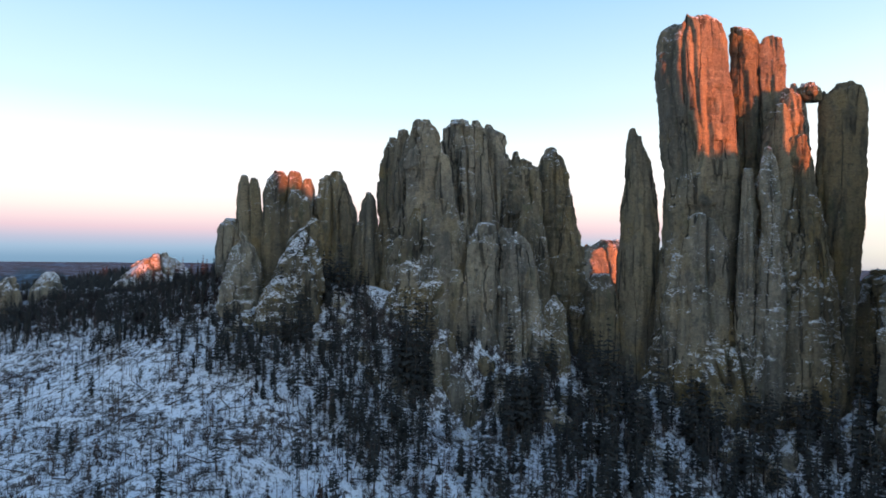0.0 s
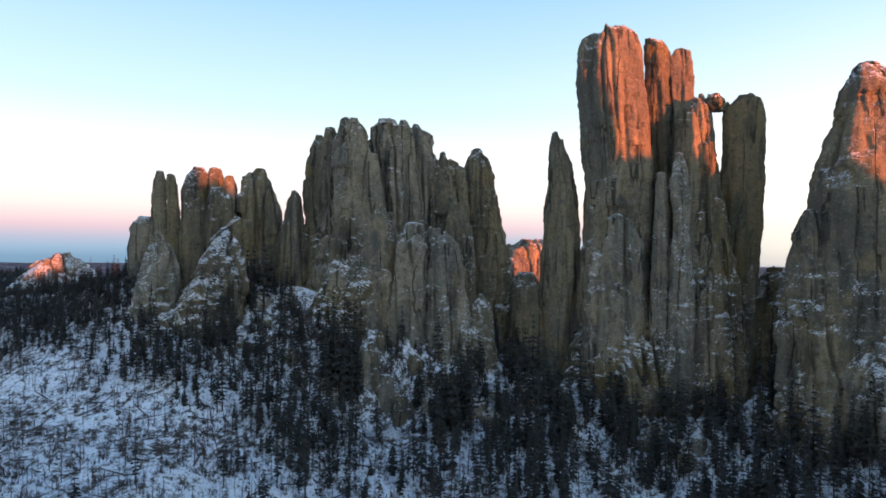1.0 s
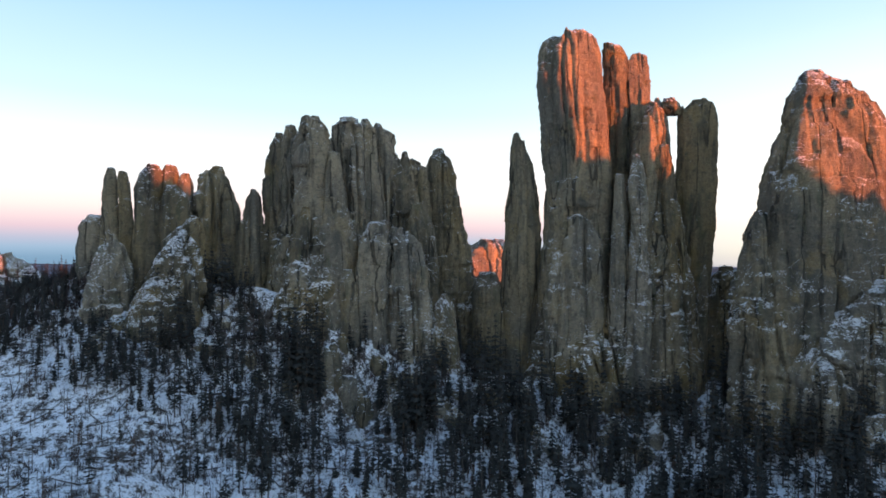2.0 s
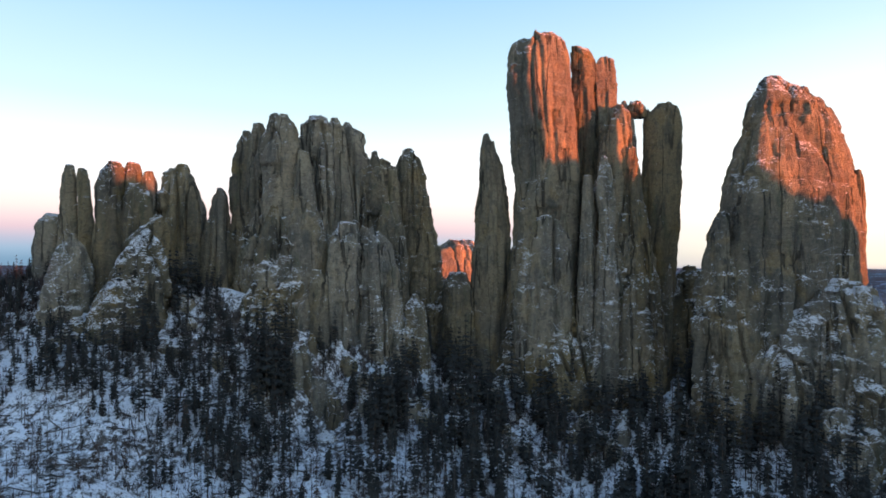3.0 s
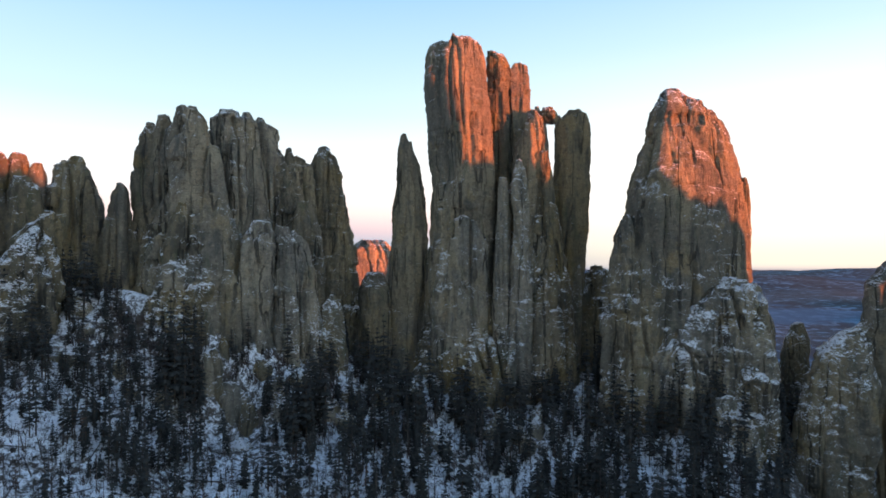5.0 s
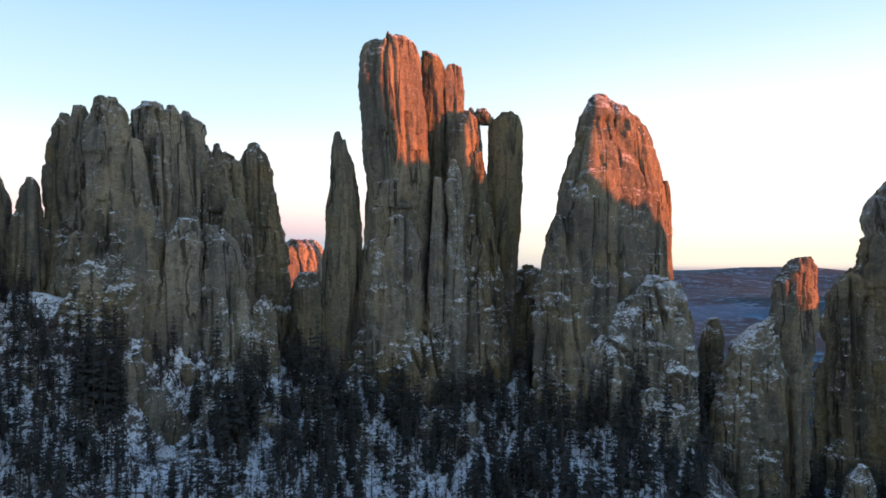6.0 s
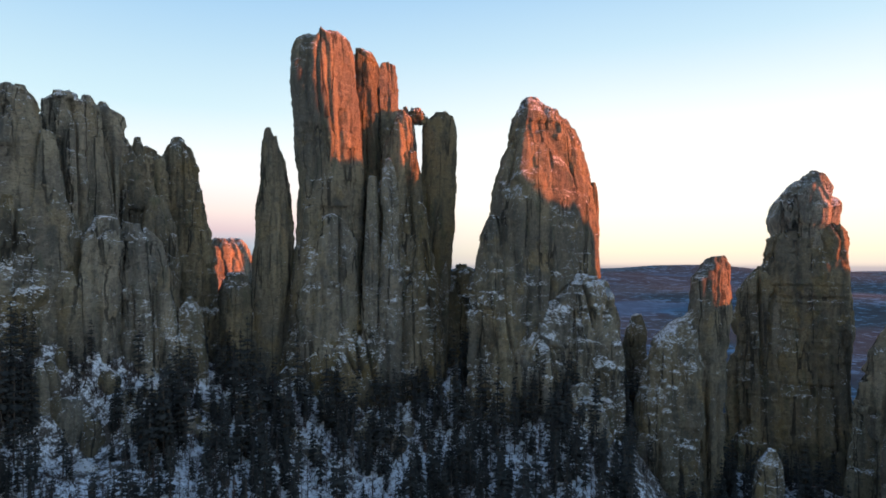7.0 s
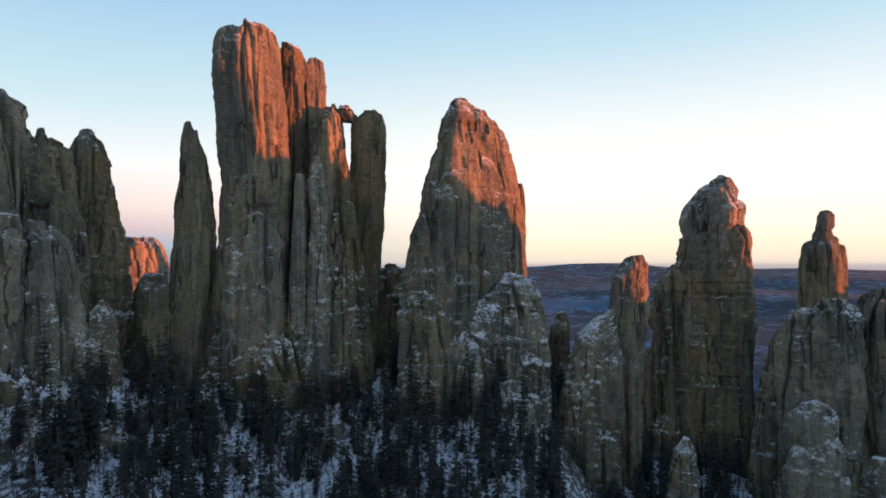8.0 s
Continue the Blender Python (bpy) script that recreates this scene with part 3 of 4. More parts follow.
tagged(pillar("rock_pinnacle", None, (-1.7, 142.6), 1, [(8.6, -2.4, 2.4), (22.6, -2.1, 2.1), (30.5, -2, 1.7), (37.2, -1.7, 1.3), (39.5, -1, 0.5)], 0.9, GRANITE, 75), "small tan granite pinnacle standing among dark pines", "rock pinnacle", "granite spires")
rock = formation("rock_outcrop", 5.5, 140.8, -1.3, "snow-streaked low granite outcrop among the pines", category="rock outcrop")
pillar("pillar", rock, (5.5, 140.8), -2, [(-1.3, -4, 4), (12.7, -3.7, 3.7), (23.1, -4.5, 2.7), (29.6, -5.2, 1.4), (32.9, -3.9, -0.6)], 0.8, GRANITE_SNOWY, 82)
pillar("pillar", rock, (7.0, 138.7), -3, [(2, -3.1, 3.1), (16, -2.8, 2.8), (25, -2.4, 2), (28.8, -1.5, 0.7)], 0.9, GRANITE_SNOWY, 95)
tagged(pillar("rock_dome", None, (72.3, 263.1), -17, [(9.9, -15.8, 15.8), (23.9, -15, 15), (49.4, -13.5, 13), (63.4, -11, 10.5), (66.5, -7.9, 6.9), (68, -3.8, 1.8)], 0.9, GRANITE_BARE, 89, fluted=0.5), "rounded granite dome lit red by the low sun behind the spires", "rock dome", "granite spires")
tagged(pillar("rock_stump", None, (41.6, 158.6), -15, [(10.5, -5.4, 5.4), (24.5, -5, 5), (39.2, -4.3, 4.2), (52.5, -3.9, 3.5), (55.8, -2.5, 2.1)], 0.9, GRANITE_BARE, 51), "dark shaded granite stump in the gap between spires", "rock stump", "granite spires")
rock = formation("rock_spire", 48.8, 157.7, 2.0, "slender dark granite spire beside the tall tower", category="rock spire")
pillar("pillar", rock, (48.8, 157.7), -17, [(2, -5.3, 5.3), (16, -4.9, 4.9), (32.1, -4.2, 5.5), (46.8, -3.5, 6.6), (61.4, -3, 7.2), (76.1, -2.1, 6.7), (85, -1.3, 4.9), (92.4, -0.7, 2.1), (94.3, -0.2, 1.2)], 0.9, GRANITE_BARE, 29, rough=0.7, fluted=0.5)
pillar("pillar", rock, (50.8, 156.3), -18, [(25.6, -3.6, 3.6), (39.6, -3.3, 3.3), (61.4, -2, 3.9), (76, -1.1, 3.2), (87.8, -1.1, 1.2), (91.9, -0.4, 0.4)], 0.9, GRANITE_BARE, 42, rough=0.5)
rock = formation("rock_tower", 62.0, 150.7, 1.2, "tall split granite tower with sunlit orange tops", category="rock tower")
pillar("pillar", rock, (62.0, 150.7), -22, [(1.2, -10.8, 10.3), (15.2, -10.2, 9.7), (26.4, -10, 9.5), (40.4, -9.5, 9.5), (54.4, -8.9, 9.6), (68.5, -7, 10.3), (83.9, -7.2, 10.4), (88.2, -8, 10.1), (96.7, -8.1, 9.5), (106.7, -8.8, 7.9), (114.8, -8.3, 7.5), (118, -6.6, 6.3), (119.2, -4.0, 4.4)], 0.75, GRANITE, 81, rough=0.65, facets=(-60, -136, 5, 60, 125, 185), fluted=0.55, alcoves=((1.7, 71.5, 6.5, 3.4, 1.3), (-3.0, 46.0, 4.0, 2.4, 0.8), (4.5, 97.0, 2.4, 5.0, 0.8)))
pillar("pillar", rock, (77.6, 147.7), -28, [(2.2, -7, 6.8), (16.2, -6.5, 6.3), (27.1, -6.5, 6.3), (68.4, -5.8, 2.9), (86.6, -5.7, 0.5), (96.5, -7, 0.3), (107.7, -7.1, -0.1), (113.4, -7.1, -0.7), (116.4, -7.1, -2.1), (118.2, -6.7, -4.1)], 0.8, GRANITE, 94)
pillar("pillar", rock, (79.9, 148.9), -28, [(54.5, -4.9, 4.8), (68.5, -4.5, 4.4), (89.4, -4.5, 3.9), (96.4, -3.7, 4.1), (106.1, -2.7, 4.3), (113.1, -1.7, 3.8), (114.7, -0.4, 3)], 0.8, GRANITE, 10)
pillar("pillar", rock, (80.1, 140.7), -30, [(2.9, -13.8, 12.7), (16.9, -13.1, 12), (26.1, -12.4, 11.5), (41.8, -11.2, 11), (61.5, -8.7, 8.5), (78.6, -6.8, 5.3), (87.8, -5.6, 4.8), (91.1, -4.8, 4.2), (97.7, -1.9, 2.9), (100.2, -0.8, 0.8)], 0.7, GRANITE_SNOWY, 23, facets=(-124, -35, 20, 90, 150))
pillar("pillar", rock, (83.9, 140.4), -31, [(51.4, -3.3, 3.2), (65.4, -3, 2.9), (78.6, -2.7, 1.4), (91.2, -2.6, 1.1), (97.2, -3, 0.3), (99.9, -3, -0.8), (101.4, -2.7, -1.7)], 0.8, GRANITE_SNOWY, 36, rough=0.5, facets=(-124, -35, 20, 90, 150))
pillar("pillar", rock, (89.9, 139.6), -33, [(9.9, -3.6, 3.5), (23.9, -3.3, 3.2), (42, -2.7, 3.8), (58.9, -2.6, 5.5), (68, -3.7, 6.6), (81, -3.9, 7), (86.2, -3.3, 7), (92.6, -3, 7), (97.2, -2.6, 6.2), (99.2, -1.8, 5.7), (100.8, 1.3, 3.9)], 0.7, GRANITE_BARE, 49, rough=0.6, fluted=0.6)
pillar("pillar", rock, (79.4, 136.7), -30, [(5.5, -11.7, 10.9), (19.5, -11.1, 10.3), (34.8, -7.6, 9.9), (47.6, -3.5, 8.9), (61.4, -2.4, 6.9), (75.4, -1.2, 4.3)], 0.5, GRANITE_SNOWY, 62)
pillar("pillar", rock, (64.4, 146.7), -24, [(2.3, -22.9, 20.5), (16.3, -21.8, 19.5), (30.1, -16.3, 17.3), (40.7, -13.6, 6.8), (51.8, -9.6, 4.4)], 0.5, GRANITE_SNOWY, 75)
pillar("pillar", rock, (73.6, 137.5), -28, [(15.4, -4.2, 4), (29.4, -3.8, 3.7), (42.2, -3.2, 3.6), (61.4, -2.2, 3.1), (80.7, -1.4, 2.6), (85.6, -0.6, 1.2)], 0.9, GRANITE_SNOWY, 88, rough=1.3, fluted=1.8)
pillar("pillar", rock, (80.7, 136.4), -31, [(23.3, -4.7, 4.6), (37.3, -4.3, 4.2), (52.5, -3.8, 3.6), (65.3, -3.6, 3), (80.6, -3.3, 2.2), (88.3, -2.5, 1.2)], 0.9, GRANITE_SNOWY, 4, rough=1.3, fluted=1.8, alcoves=((0.8, 52.5, 5.0, 6.0, 0.9),))
pillar("pillar", rock, (70.8, 140.6), -27, [(9.5, -3.4, 3.3), (23.5, -3.1, 3), (36.5, -2.8, 2.8), (54.9, -2.5, 2.6), (73.2, -2, 2.2), (81.1, -1.3, 1.3)], 0.9, GRANITE_SNOWY, 17, rough=1.3, fluted=1.8)
pillar("pillar", rock, (60.2, 145.5), -22, [(13.5, -8.5, 8.2), (27.5, -8, 7.7), (46.5, -6.7, 7.7), (64.1, -4.1, 7.1), (70.9, -1.5, 4.3)], 0.5, GRANITE_SNOWY, 30, rough=0.7)
pillar("boulder", rock, (85.4, 139.2), -32, [(96.7, -1.3, 1.3), (98.4, -3.3, 1.8), (100.3, -3.4, 0.9), (100.9, -2, -0.2)], 1, GRANITE, 43, rough=1.3)
pillar("pillar", rock, (90.7, 138.5), -33, [(15.3, -3, 3), (29.3, -2.7, 2.7), (42.2, -1.8, 3), (55.1, -0.4, 3.2), (59.2, 0.5, 2.8)], 0.9, GRANITE_SNOWY, 56)
pillar("pillar", rock, (77.4, 138.9), -29, [(51.3, -4.2, 4), (65.3, -3.8, 3.7), (77, -3.3, 3.5), (86.1, -2.3, 3.1), (92.6, -1.4, 2.2), (95.9, -0.6, 1.3)], 0.9, GRANITE, 69, rough=0.7, facets=(-124, -35, 20, 90, 150))
rock = formation("rock_fin", 107.6, 116.9, 13.6, "broad pointed granite fin with sunlit orange upper face", category="rock fin")
pillar("pillar", rock, (107.6, 116.9), -11, [(13.6, -20.5, 18.3), (27.6, -19.5, 17.4), (41, -18.6, 17.5), (54.4, -16.3, 18.2), (61, -15, 18.3), (67.7, -13.9, 19), (74.3, -12.8, 18.7), (81, -10.9, 17.6), (86.3, -9.5, 16.1), (91.7, -8, 14.4), (96.4, -7.1, 11.6), (100.7, -5.2, 5.8), (102.6, -3.7, 0.8)], 0.6, GRANITE, 88, rough=0.65, facets=(-105, -175, -40, 10, 90, 140), fluted=0.85, alcoves=((-0.7, 93.9, 9.0, 3.2, 1.0),))
pillar("pillar", rock, (92.9, 117.0), -41, [(14.6, -7.4, 7.2), (28.6, -6.9, 6.7), (41.5, -6.6, 6.2), (51.9, -6.2, 5.1), (61, -4.9, 4), (67.5, -3.3, 2.9), (70.4, -1.8, 0.8)], 0.8, GRANITE, 4)
pillar("pillar", rock, (124.5, 111.6), -50, [(35.1, -1.8, 1.7), (49.1, -1.5, 1.4), (62.4, -0.9, 1.8), (67.7, -0.7, 2), (77.1, -0.5, 1.9), (80.7, -0.3, 1.1)], 1.2, GRANITE, 17)
pillar("pillar", rock, (99.0, 114.0), -43, [(27.7, -4.2, 4), (41.7, -3.8, 3.7), (61, -3, 3.2), (72.6, -2.2, 2.9), (76.5, -1, 1.1)], 0.8, GRANITE, 30, rough=0.7)
pillar("pillar", rock, (111.1, 112.4), -47, [(32.7, -4.8, 4.6), (46.7, -4.4, 4.2), (59.7, -3.6, 3.7), (70.2, -2.5, 2.9), (76.7, -0.9, 1.6)], 0.8, GRANITE, 43, rough=0.7)
pillar("pillar", rock, (120.9, 112.6), -49, [(40.4, -3.1, 3.1), (54.4, -2.8, 2.8), (67.7, -2, 3.1), (79.8, -2.4, 2.3), (86.3, -1.6, -0.1)], 0.8, GRANITE, 56)
pillar("boulder", rock, (104.8, 116.2), -44, [(99.1, -3.1, 3.1), (101.5, -2.3, 1.5), (102.5, -1.3, 0.2)], 0.9, GRANITE, 69, rough=0.6)
pillar("pillar", rock, (100.1, 116.8), -9, [(37.6, -6.9, 6.7), (51.6, -6.5, 6.2), (63.8, -5.7, 6.4), (76.1, -3.1, 7.4), (86.9, -0.8, 6.8), (93.1, 0.8, 4.2)], 0.8, GRANITE, 82, rough=0.9)
rock = formation("rock_buttress", 110.2, 110.0, 1.0, "rounded granite buttress streaked with snow below the fin", category="rock buttress")
pillar("pillar", rock, (110.2, 110.0), -47, [(9.8, -17.2, 15.4), (23.8, -16.3, 14.6), (31.5, -15, 14.1), (39.2, -13.8, 13.7), (47, -7.7, 13.3), (52.2, -2, 11.8), (54.7, 3, 9.3)], 0.7, GRANITE_SNOWY, 50)
pillar("pillar", rock, (101.7, 109.3), -45, [(15.7, -9.7, 9), (29.7, -9.1, 8.5), (37.2, -7.8, 7.5), (42.2, -4.4, 3.4)], 0.8, GRANITE_SNOWY, 63)
pillar("pillar", rock, (118.4, 105.7), -50, [(2.9, -7.1, 6.6), (16.9, -6.6, 6.2), (32, -5.3, 5.8), (44.6, -4.1, 4.8), (50.9, -1.9, 2.3)], 0.8, GRANITE_SNOWY, 76)
pillar("pillar", rock, (139.1, 109.7), -56, [(1, -5.8, 5.8), (15, -5.4, 5.4), (28.5, -2.8, 5), (38.6, -1.1, 4.7), (43.3, 0.6, 3.4)], 0.9, GRANITE_SNOWY, 89)
rock = formation("rock_spire", 138.8, 84.7, -31.1, "twin slim granite spire with orange sunlit tip", category="rock spire")
pillar("pillar", rock, (144.1, 87.6), -21, [(-34.4, -3.0, 3.0), (-19.9, -2.7, 2.7), (5.2, -3.4, 2.5), (20.8, -4.7, 2.6), (36.7, -5.7, 3.9), (46.2, -6.5, 4.7), (54.1, -5.5, 5.1), (58.0, -2.5, 5.3), (59.6, 0.6, 4.4)], 0.75, GRANITE_BARE, 50)
pillar("pillar", rock, (129.8, 92.2), -19, [(-31.0, -11.2, 10.9), (-16.5, -10.5, 10.2), (7.7, -8.9, 10.3), (22.7, -6.9, 10.0), (31.8, -5.2, 9.4), (37.8, -2.9, 9.4), (42.4, 2.4, 9.5), (45.9, 7.4, 9.1)], 0.8, GRANITE, 63)
tagged(pillar("rock_block", None, (173.1, 52.9), -76, [(-23.2, -14.6, 13.5), (-9.2, -13.8, 12.8), (21.8, -10.6, 13.7), (37.3, -6.3, 14.5), (44.2, -2.1, 14.6), (47.3, 3.3, 12.2)], 0.7, GRANITE_BARE, 78), "broad flat-topped granite block in shade", "rock block", "granite spires")
tagged(pillar("rock_block", None, (185.9, 32.9), -82, [(-21.2, -11.2, 10.4), (-7.2, -10.6, 9.8), (22.5, -9.6, 7.9), (46.4, -8.9, 3.6), (50.7, -6, -1.1)], 0.7, GRANITE_BARE, 85), "tall shaded granite block at the end of the row", "rock block", "granite spires")
tagged(pillar("rock_pinnacle", None, (125.3, 65.6), -67, [(-20.4, -3.9, 3.8), (-6.4, -3.6, 3.5), (4.1, -3.2, 3.5), (14.5, -1.9, 3.2), (17.9, 0.4, 2)], 0.9, GRANITE, 92), "little pointed granite pinnacle at the foot of the tower", "rock pinnacle", "granite spires")
rock = formation("rock_outcrop", 152.2, 45.6, -22.9, "rounded granite outcrop dusted with snow", category="rock outcrop")
pillar("pillar", rock, (152.2, 45.6), -76, [(-22.9, -8.5, 8.1), (-8.9, -8, 7.6), (12.7, -6, 6.8), (20.9, -4.1, 5.2), (24.3, -1.7, 3)], 0.7, GRANITE, 2)
pillar("pillar", rock, (152.1, 42.9), -77, [(-22, -5, 4.9), (-8, -4.6, 4.5), (13.3, -3.8, 3.6), (18.6, -2, 1.4)], 0.8, GRANITE, 15)
tagged(pillar("rock_outcrop", None, (157.8, 32.8), -81, [(-20.6, -4.7, 4.6), (-6.6, -4.3, 4.2), (7.7, -3.1, 3.3), (12.7, -1.7, 2.3)], 0.7, GRANITE_SNOWY, 9), "low granite outcrop dusted with snow", "rock outcrop", "granite spires")
tagged(pillar("rock_outcrop", None, (-102.0, 215.3), 25, [(29, -16.1, 17.2), (43, -15.3, 16.3), (50, -13.7, 14.3), (54.6, -9.6, 11.2), (57.9, -5.9, 8.1), (59.9, -3.3, 5.5), (60.9, -0.4, 2.9)], 0.9, GRANITE, 2), "red sunlit granite outcrop on a wooded hilltop", "rock outcrop", "granite spires")
tagged(pillar("rock_outcrop", None, (-143.6, 200.4), 36, [(22.5, -5.5, 5.6), (36.5, -5.1, 5.2), (47.7, -4.1, 3.8), (51.4, -3.1, 2.6), (52.9, -1.6, 1)], 0.9, GRANITE, 9), "rounded granite outcrop above the snowy slope", "rock outcrop", "granite spires")
tagged(pillar("rock_outcrop", None, (-134.1, 205.3), 33, [(25.8, -5.5, 5.7), (39.8, -5.1, 5.3), (49.3, -4.5, 4.3), (53.2, -1.8, 3.3), (54.7, 0, 2)], 0.9, GRANITE, 16), "small grey granite outcrop above the snowy slope", "rock outcrop", "granite spires")
rock = formation("rock_tower", 180.3, 82.0, -30.1, "massive granite tower with snow on its domed head", category="rock tower")
pillar("pillar", rock, (180.3, 82.0), -79, [(-30.1, -14.8, 13.9), (-16.1, -14, 13.2), (12.3, -12.8, 13.5), (30.2, -10.8, 14.6), (44.4, -9, 14.8), (55, -7.9, 14.4), (60.4, -6.8, 13.7), (65.7, -5.8, 13.1), (69.2, -2.4, 11.9)], 0.8, GRANITE_BARE, 64, fluted=0.6)
pillar("pillar", rock, (181.1, 78.2), -70, [(48.1, -9, 8.7), (62.1, -8.5, 8.2), (67.1, -8.8, 8), (70.1, -9.8, 8.3), (74.5, -9.4, 8.4), (77.7, -7.1, 7.5), (80.7, -4.4, 6.2), (82.9, -1.1, 5.3)], 0.85, GRANITE_SNOWY, 77, rough=0.7)
pillar("boulder", rock, (182.6, 76.4), -70, [(81.6, -3.3, 3.3), (84, -2.5, 2.8), (85, -1.3, 0.6)], 0.9, GRANITE, 90, rough=0.4)
pillar("pillar", rock, (182.5, 72.0), -71, [(3.1, -3.6, 3.5), (17.1, -3.3, 3.2), (48.2, -2.3, 4.2), (56.9, -1.9, 3.3), (62.1, -1.3, 1.2)], 0.9, GRANITE_BARE, 6, rough=0.7)
pillar("pillar", rock, (170.2, 89.3), -66, [(-29.2, -8.5, 8.2), (-15.2, -8, 7.7), (16.4, -6.8, 7.2), (34, -5.3, 6.6), (48.1, -3.8, 5.9), (53.4, -1.8, 5.1), (56.9, 1.2, 3.6)], 0.8, GRANITE_BARE, 19)
pillar("pillar", rock, (175.0, 81.6), -68, [(-28.4, -7.4, 7.2), (-14.4, -6.9, 6.7), (16.8, -5.8, 6.3), (41.2, -4.6, 5.7), (55.1, -3.1, 4.6), (60.4, -0.8, 2.7)], 0.7, GRANITE_BARE, 32, rough=0.6)
rock = formation("rock_pinnacle", 222.8, 59.2, -1.6, "granite pinnacle with a balanced head-like block on top", category="rock pinnacle")
pillar("pillar", rock, (222.8, 59.2), -92, [(-1.6, -8, 7.6), (12.4, -7.5, 7.1), (39.1, -6.7, 7.2), (50.6, -6.4, 7.3), (58.3, -6.2, 7.1), (63.7, -5.3, 6.7), (65.6, -3.4, 5.4)], 0.9, GRANITE_BARE, 71, rough=0.5)
pillar("boulder", rock, (221.9, 57.7), -78, [(68.6, -2.7, 2.6), (70.1, -2.3, 3.1), (73.5, -2.1, 3.2), (74.7, -1.3, 2.2)], 0.9, GRANITE_BARE, 84, rough=0.4)
pillar("neck", rock, (222.7, 58.3), -77, [(64, -3.6, 3.5), (67.1, -3.1, 2.9), (69, -2.4, 2.6)], 0.9, GRANITE_BARE, 0, rough=0.4)
tagged(pillar("rock_outcrop", None, (101.3, 111.5), -46, [(6.2, -9.1, 8.8), (20.2, -8.6, 8.3), (31.4, -7.1, 7.8), (38.4, -5, 5.8), (41.5, -2.3, 2.5)], 0.8, GRANITE_SNOWY, 57), "low snow-streaked granite outcrop below the fin", "rock outcrop", "granite spires")
tagged(pillar("rock_outcrop", None, (105.6, 101.0), -50, [(-6.7, -8.9, 8.6), (7.3, -8.4, 8.1), (18, -7, 6.9), (25.3, -5, 5.1), (28.7, -1.8, 2)], 0.8, GRANITE_SNOWY, 64), "rubbly granite outcrop with snow on its ledges", "rock outcrop", "granite spires")
tagged(pillar("rock_outcrop", None, (111.6, 98.5), -52, [(-0.3, -6.1, 6), (13.7, -5.7, 5.6), (24.4, -5, 5), (31.8, -3.7, 3.9), (35.2, -1.7, 1.4)], 0.8, GRANITE_SNOWY, 71), "low granite outcrop streaked with snow among dark pines", "rock outcrop", "granite spires")
tagged(pillar("rock_stump", None, (101.6, 141.2), -38, [(11.9, -7.4, 7.2), (25.9, -6.9, 6.7), (38.2, -6.1, 6.1), (50.5, -5.1, 5.5), (56, -3.4, 4.1), (57.8, -1.6, 1.8)], 0.9, GRANITE, 96), "dark granite stump in the saddle between tower and fin", "rock stump", "granite spires")


def boulders():
    """Low rocks breaking through the snow along the foot of the row."""
    rs = np.random.RandomState(77)
    made = 0
    while made < 46:
        x, y = rs.uniform(-55, 128), rs.uniform(85, 165)
        n = float(row_distance(np.array([x]), np.array([y]))[0][0])
        if not 3 < n < 19 or any(math.hypot(x - fx, y - fy) < fr * 0.8 for fx, fy, fr in FEET):
            continue
        wide, tall = rs.uniform(0.9, 2.9), rs.uniform(1.2, 4.2)
        z = float(ground_height(x, y))
        rows = [(z - 3, -1.25 * wide, 1.25 * wide), (z, -wide, wide), (z + 0.55 * tall, -0.85 * wide, 0.7 * wide), (z + tall, -0.4 * wide, rs.uniform(0, 0.4) * wide)]
        tagged(pillar("boulder", None, (x, y), rs.uniform(-60, 30), rows, 0.9, GRANITE_SNOWY, 200 + made, rough=0.9), "snow-dusted granite boulder on the steep bank below the spires", "boulder", "boulders on the bank")
        made += 1


boulders()

# ---- unseen ridge added on the sun's side ----
# crest heights are stepped rock by rock to set where its shadow ends
CREST_U = [-20.0, 30.0, 33.0, 44.0, 44.8, 56.5, 57.3, 65.8, 67.0, 132.8, 134.2, 143.5, 147.0, 153.0, 158.0, 160.5, 162.0, 163.5, 165.5, 170.1, 187.0, 200.0, 202.0, 220.0, 221.5, 240.0]
CREST_Z = [69, 69, 61, 61, 95, 95, 81, 81, 108, 108, 87, 87, 77, 74, 71, 67, 60, 47, 44, 44, 53, 53, 47, 47, 52, 52]


def build_shade_ridge():
    a = radians(SUN_YAW)
    to_sun, across = np.array([-math.sin(a), math.cos(a)]), np.array([math.cos(a), math.sin(a)])
    across = -across if across[1] < 0 else across
    D = 350.0
    u = np.concatenate([np.arange(-2400, -300, 20.0), np.linspace(-300, 400, 1401)])
    crest = np.interp(u, CREST_U, CREST_Z) + D * math.tan(radians(SUN_UP))
    crest = crest + fractal(np.stack([u * 0.13, u * 0, u * 0], -1), 5, 0.7) * 1.8 + np.abs(value_noise(np.stack([u * 0.41, u * 0 + 7, u * 0], -1))) * 3.0 - 1.2
    v = np.linspace(-1, 1, 17)
    U, V = np.meshgrid(u, v)
    X = U * across[0] + (D + V * 110) * to_sun[0]
    Y = U * across[1] + (D + V * 110) * to_sun[1]
    Z = -80 + (crest[None, :] + 80) * (1 - np.abs(V)) ** 1.2
    me = grid_mesh("ridge", np.stack([X, Y, Z], -1).reshape(-1, 3), len(u), len(v), False)
    me.materials.append(GROUND)
    tagged(new("hill", me), "added ridge out of view, its crest cut to shade the spires from the low sun", "hill", "", "structure")


build_shade_ridge()

